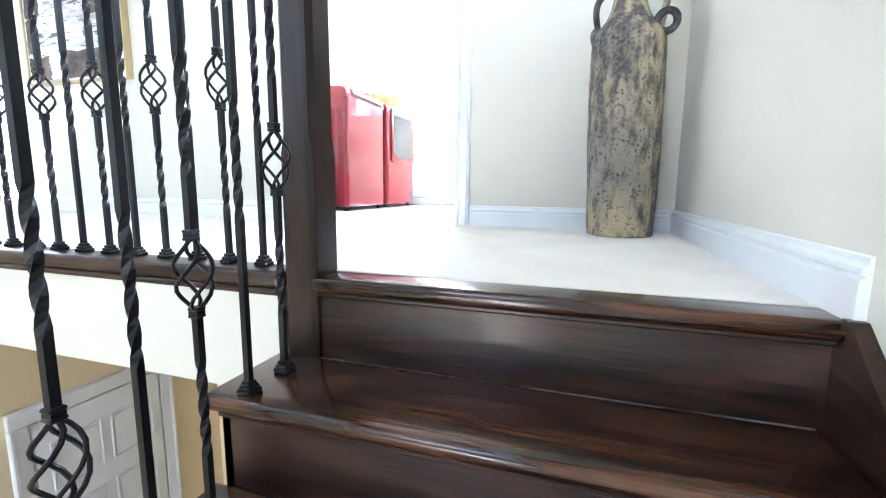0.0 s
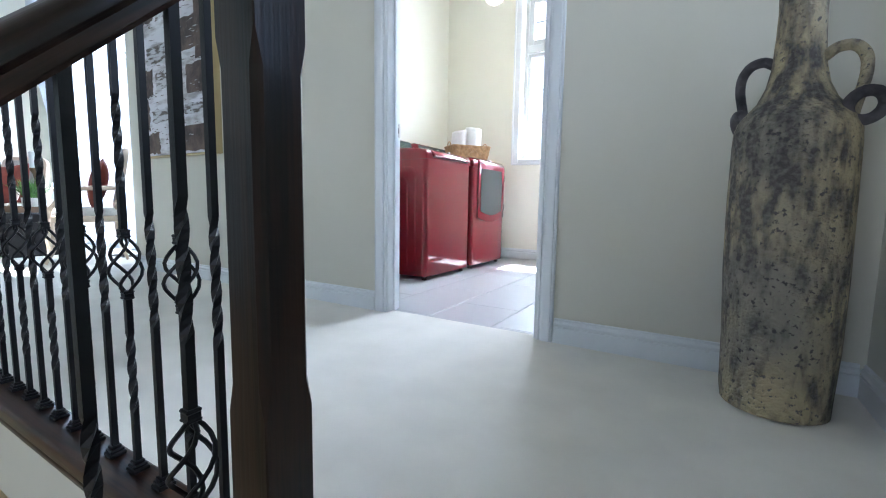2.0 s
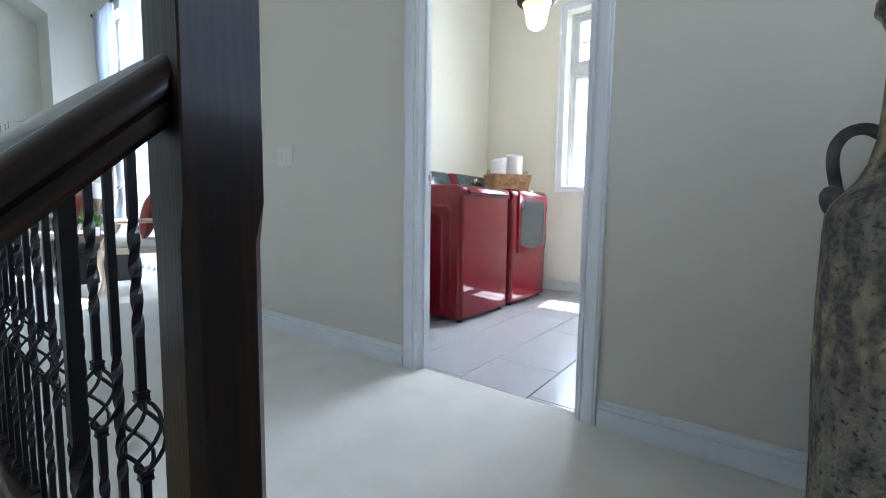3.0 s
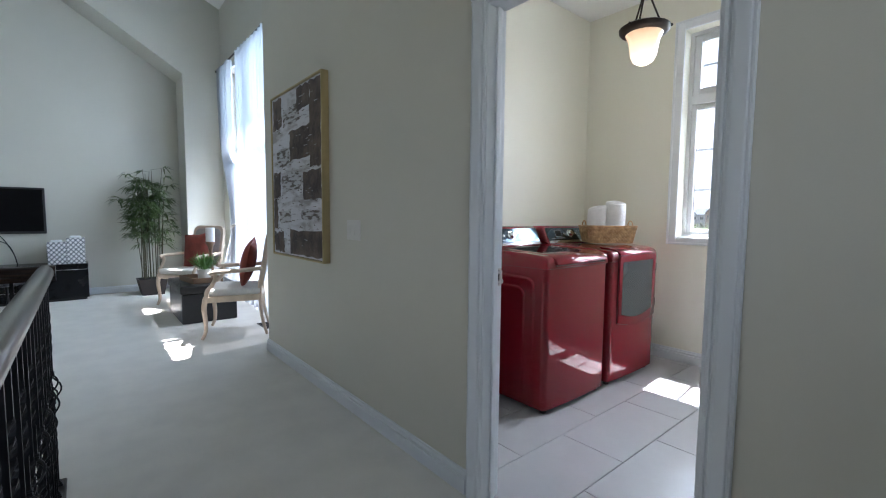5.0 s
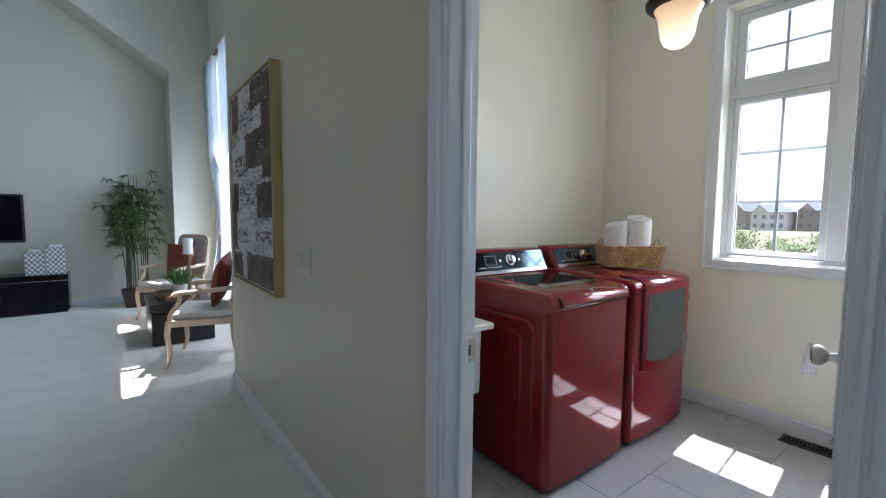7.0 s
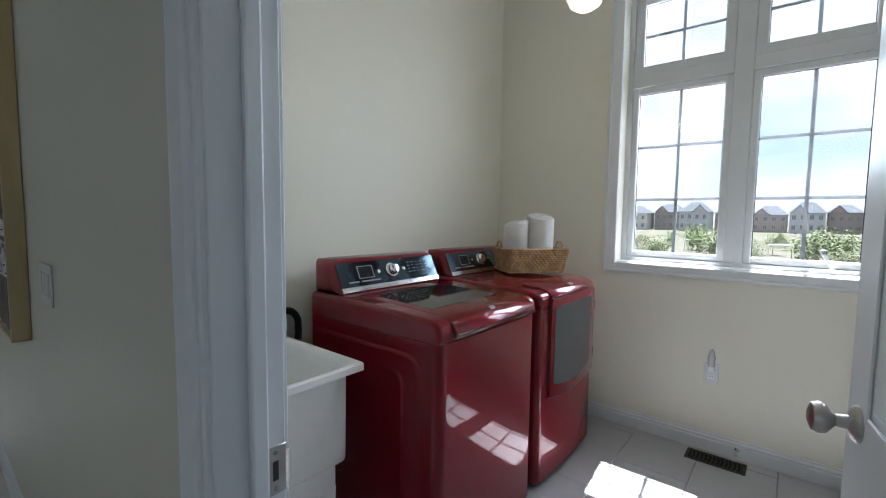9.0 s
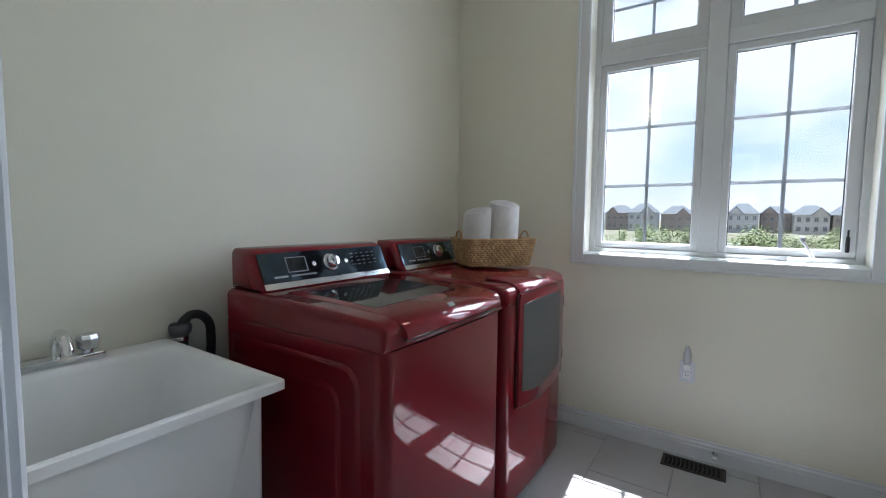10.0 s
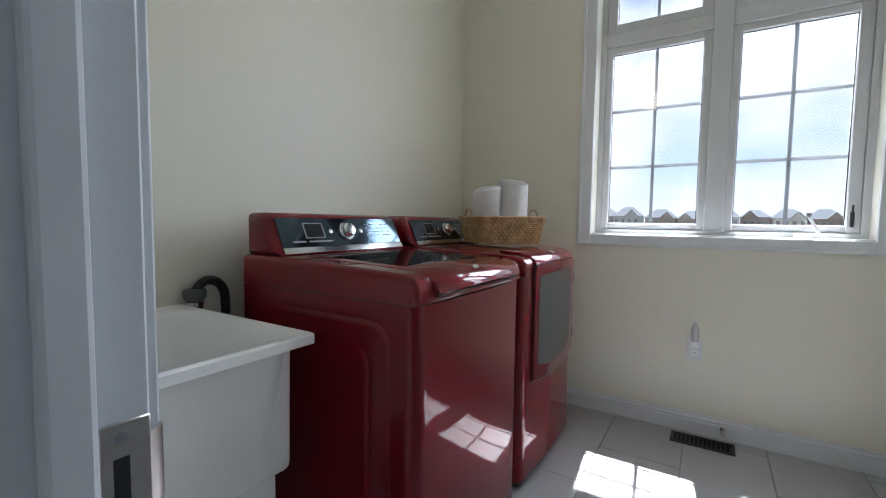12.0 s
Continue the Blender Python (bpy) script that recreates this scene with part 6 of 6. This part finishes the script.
n.remove(n["Principled BSDF"])
df, tl, tp, a1, a2 = n.new("ShaderNodeBsdfDiffuse"), n.new("ShaderNodeBsdfTranslucent"), n.new("ShaderNodeBsdfTransparent"), n.new("ShaderNodeMixShader"), n.new("ShaderNodeMixShader")
df.inputs["Color"].default_value, tl.inputs["Color"].default_value = (0.80, 0.81, 0.83, 1), (0.20, 0.22, 0.25, 1)
wv, co = n.new("ShaderNodeTexNoise"), n.new("ShaderNodeTexCoord")
wv.inputs["Scale"].default_value = 300
mr = n.new("ShaderNodeMapRange")
mr.inputs["To Min"].default_value, mr.inputs["To Max"].default_value = 0.0, 0.03
l.new(co.outputs["Object"], wv.inputs["Vector"])
l.new(wv.outputs["Fac"], mr.inputs["Value"])
l.new(mr.outputs["Result"], a2.inputs[0])
a1.inputs[0].default_value = 0.6
l.new(df.outputs[0], a1.inputs[1])
l.new(tl.outputs[0], a1.inputs[2])
l.new(a1.outputs[0], a2.inputs[1])
l.new(tp.outputs[0], a2.inputs[2])
l.new(a2.outputs[0], n["Material Output"].inputs["Surface"])
VOILE = m


def curtain(x0, x1, side, tie, depth, part_left, part_right):
    """A sheer panel hung from x0 to x1 and tied back towards one side."""
    t = thing("sheer_curtain", "white sheer curtain tied back beside the tall window", "curtain", "sheer curtains", pose((x0 + x1) / 2, FN - 0.10, 0))
    w = (x1 - x0) / 2
    bm = bmesh.new()
    nx, nz, rows = 90, 44, []
    for k in range(nz + 1):
        z = 0.03 + 3.36 * k / nz
        pinch = math.exp(-((z - tie) / (0.85 if z > tie else 0.5)) ** 2)
        width = w * (1 - depth * pinch)
        centre = side * (w - width) * 0.95
        row = []
        for i in range(nx + 1):
            u = -1 + 2 * i / nx
            fold = (0.030 - 0.012 * pinch) * math.sin(u * 34 + 0.6 * math.sin(z * 1.7)) + 0.014 * math.sin(u * 71 + z)
            # upper edges drawn aside: gaps added to drop sun patches on the carpet
            o = min(max((z - 1.97) / 0.08, 0), 1)
            shift = o * (part_left * (1 - u) / 2 - part_right * (1 + u) / 2)
            row.append(bm.verts.new((centre + u * width + shift, fold, z)))
        rows.append(row)
    for a, b in zip(rows, rows[1:]):
        for i in range(nx):
            bm.faces.new((a[i], a[i + 1], b[i + 1], b[i]))
    part("panel", bm, VOILE, t, smooth=True)
    if depth < 0.5:
        return
    bm = bmesh.new()
    tube(bm, [(side * w * 0.72 + w * 0.27 * math.cos(2 * math.pi * i / 16), 0.045 * math.sin(2 * math.pi * i / 16), tie + 0.02 * math.cos(2 * math.pi * i / 16)) for i in range(17)], 0.02, 8, cap=False)
    part("tie_back", bm, LINEN, t, smooth=True)


curtain(-7.55, -6.76, 1, 1.05, 0.72, 0, 0.2)
curtain(-6.78, -4.75, 1, 1.05, 0.02, 0.22, 0.42)
curtain(-4.77, -4.22, 1, 1.05, 0.05, 0.33, 0)
rod = thing("curtain_rod", "thin dark curtain rod with end knobs above the tall window", "curtain rod", m=pose(-5.92, FN - 0.10, 3.40))
bm = bmesh.new()
tube(bm, [(-1.74, 0, 0), (1.72, 0, 0)], 0.012, 10)
part("bar", bm, BRONZE, rod)
bm = bmesh.new()
lathe(bm, [(0.012, -0.03), (0.024, -0.01), (0.024, 0.01), (0.01, 0.03)], 14, Matrix.Translation((-1.77, 0, 0)) @ pose(0, 0, 0, 0, 90, 0))
part("finial", bm, BRONZE, rod, smooth=True)
for x in (-1.68, 0.0, 1.66):
    part("bracket", boxes((x - 0.01, x + 0.01, 0.0, 0.0995, -0.03, 0.012, 0.002, 1)), BRONZE, rod)

# ---- outdoors ----
GRASS = material("field_grass", (0.125, 0.118, 0.098), 0.95, spec=0.0, noise_scale=0.05, second=(0.085, 0.088, 0.066), bump=0.3, bump_scale=2)
bm = bmesh.new()
box(bm, -1500, 1500, 6.0, 2500, -3.6, -3.4)
box(bm, -1500, 1500, -1500, 6.0, -3.6, -3.41)
structure("ground", bm, GRASS, "dry pale grass field behind the house", "ground")
# house colours lightened and greyed to hold the distance haze
BRICK = [material("house_brick", (0.34, 0.29, 0.275), 0.9, spec=0.0, noise_scale=2, amount=0.2), material("house_brick_grey", (0.40, 0.42, 0.45), 0.9, spec=0.0, noise_scale=2, amount=0.2), material("house_siding", (0.50, 0.49, 0.48), 0.9, spec=0.0, noise_scale=2, amount=0.1)]
ROOF = material("roof_shingle", (0.11, 0.12, 0.135), 0.95, spec=0.0, noise_scale=3, amount=0.25)
WINDOW_DARK = material("far_window", (0.10, 0.11, 0.13), 0.3, noise_scale=1, amount=0.2)


def house(x, y, w, brick, seed):
    r = random.Random(seed)
    t = thing("house", ("red-brown brick", "grey brick", "pale siding")[brick] + " two-storey house with grey shingle roof across the field", "house", "houses across the field", pose(x, y, -3.4))
    h, dp = 5.4 + r.uniform(-0.3, 0.3), 10.0
    part("wall", boxes((-w / 2, w / 2, 0, dp, 0, h)), BRICK[brick], t)
    bm = bmesh.new()
    e, rid = 0.45, h + 2.6 + r.uniform(-0.4, 0.5)
    a = [bm.verts.new(p) for p in ((-w / 2 - e, -e, h), (w / 2 + e, -e, h), (w / 2 + e, dp + e, h), (-w / 2 - e, dp + e, h), (-w * 0.18, dp / 2, rid), (w * 0.18, dp / 2, rid))]
    for f in ((0, 1, 5, 4), (1, 2, 5), (2, 3, 4, 5), (3, 0, 4), (3, 2, 1, 0)):
        bm.faces.new([a[i] for i in f])
    part("roof", bm, ROOF, t)
    gx = r.choice((-1, 1)) * w * 0.22
    bm = bmesh.new()
    prism(bm, [(gx - 2.2, h - 0.05), (gx + 2.2, h - 0.05), (gx, h + 1.7)], "y", -0.9, 3.2)
    part("gable", bm, BRICK[brick], t)
    bm = bmesh.new()
    for s in (-1, 1):
        prism(bm, [(gx + s * 2.5, h - 0.25), (gx, h + 1.75), (gx, h + 1.95), (gx + s * 2.5, h - 0.05)], "y", -1.1, 3.4)
    part("gable_roof", bm, ROOF, t)
    for z in (0.8, 3.3):
        for k in range(4):
            wx = -w / 2 + w * (k + 0.5) / 4
            win_ = part("window", boxes((wx - 0.62, wx + 0.62, -0.06, 0.02, z, z + 1.35)), BRICK[2], t)
            for q in (-0.29, 0.29):
                part("pane", boxes((wx + q - 0.24, wx + q + 0.24, -0.09, -0.05, z + 0.1, z + 1.25)), WINDOW_DARK, win_)
    return t


hr = random.Random(12)
hx = -146.0
for k in range(19):
    w = hr.uniform(9.0, 11.5)
    hs = house(hx, 198 + hr.uniform(-6, 14), w, (1, 0, 2, 0, 1, 0, 0)[k % 7], k)
    hs.scale = (1.0, 1.3, 1.35 + hr.uniform(-0.12, 0.12))
    hx += w + hr.uniform(-0.3, 1.4)

FOLIAGE = [material("tree_leaves", (0.15, 0.195, 0.095), 0.95, spec=0.0, noise_scale=0.8, second=(0.075, 0.105, 0.05)), material("pale_leaves", (0.19, 0.22, 0.125), 0.95, spec=0.0, noise_scale=0.8, second=(0.10, 0.125, 0.065))]
BARK = material("bark", (0.12, 0.09, 0.07), 0.9, noise_scale=8, amount=0.3)


def tree(x, y, h, seed):
    r = random.Random(seed)
    t = thing("tree", "small leafy green tree in the field", "tree", "young trees", pose(x, y, -3.4))
    bm = bmesh.new()
    tube(bm, [(0, 0, 0), (0.03, 0, h * 0.35), (0, 0.05, h * 0.8)], 0.05, 7, taper=0.012)
    limbs = []
    for k in range(7):
        a, z = r.uniform(0, 6.28), h * r.uniform(0.3, 0.7)
        tip = Vector((math.cos(a) * h * 0.24, math.sin(a) * h * 0.24, z + h * 0.16))
        tube(bm, [(0, 0, z), tip], 0.02, 5, taper=0.006)
        limbs.append(tip)
    part("trunk", bm, BARK, t)
    bm = bmesh.new()
    for k in range(950):
        c = r.choice(limbs) + Vector((r.gauss(0, 0.11), r.gauss(0, 0.11), r.gauss(0, 0.13))) * h
        if c.z < h * 0.18:
            continue
        d = Vector((r.uniform(-1, 1), r.uniform(-1, 1), r.uniform(-0.4, 0.8)))
        leaf(bm, c, d, h * r.uniform(0.05, 0.085), h * 0.022, 0.02)
    part("crown", bm, FOLIAGE[seed % 2], t)
    return t


protos = [tree(-16.5, 52, 4.0, 1), tree(-9.5, 60, 3.4, 2), tree(2.5, 58, 3.6, 3)]
tr = random.Random(3)
for k, (x, y) in enumerate(((-21, 58), (-25, 70), (-19, 74), (-13, 78), (-7.0, 84), (-3, 75), (4.5, 52), (7, 80), (10, 66), (12.5, 90), (16, 72), (20, 84), (1.0, 88), (-30, 80), (-36, 66), (24, 95), (-12, 96), (3, 60), (-14, 44), (-12, 50), (-18.5, 47), (-20, 62), (-8, 55), (-5.5, 66), (0.5, 45), (1.5, 55), (5.5, 44), (8.5, 58), (11, 50), (14, 60), (-24, 52), (-27, 60), (-2.5, 95), (18, 62), (-10.5, 46), (-16.2, 60), (-6.8, 48), (-3.6, 52), (2.6, 50), (6.8, 64), (-11.2, 70), (-22.5, 66), (-1.0, 70), (4.0, 72), (9.2, 74), (-17.5, 88), (-8.6, 92), (13.2, 82))):
    c = copy_thing(protos[k % 3], pose(x, y, -3.4, 0, 0, tr.uniform(0, 360)))
    s = tr.uniform(0.65, 1.05)
    c.scale = (s, s, s)
for x, y in ((-10.5, 66), (-1.5, 62)):
    g = thing("soccer_goal", "white soccer goal frame on the field", "goal", "soccer goals", pose(x, y, -3.4))
    for px_ in (-1.5, 1.5):
        bm = bmesh.new()
        tube(bm, [(px_, 0, 0), (px_, 0, 2.0)], 0.07, 6)
        part("upright", bm, TRIM_WHITE, g)
    bm = bmesh.new()
    tube(bm, [(-1.57, 0, 2.0), (1.57, 0, 2.0)], 0.07, 6)
    part("crossbar", bm, TRIM_WHITE, g)
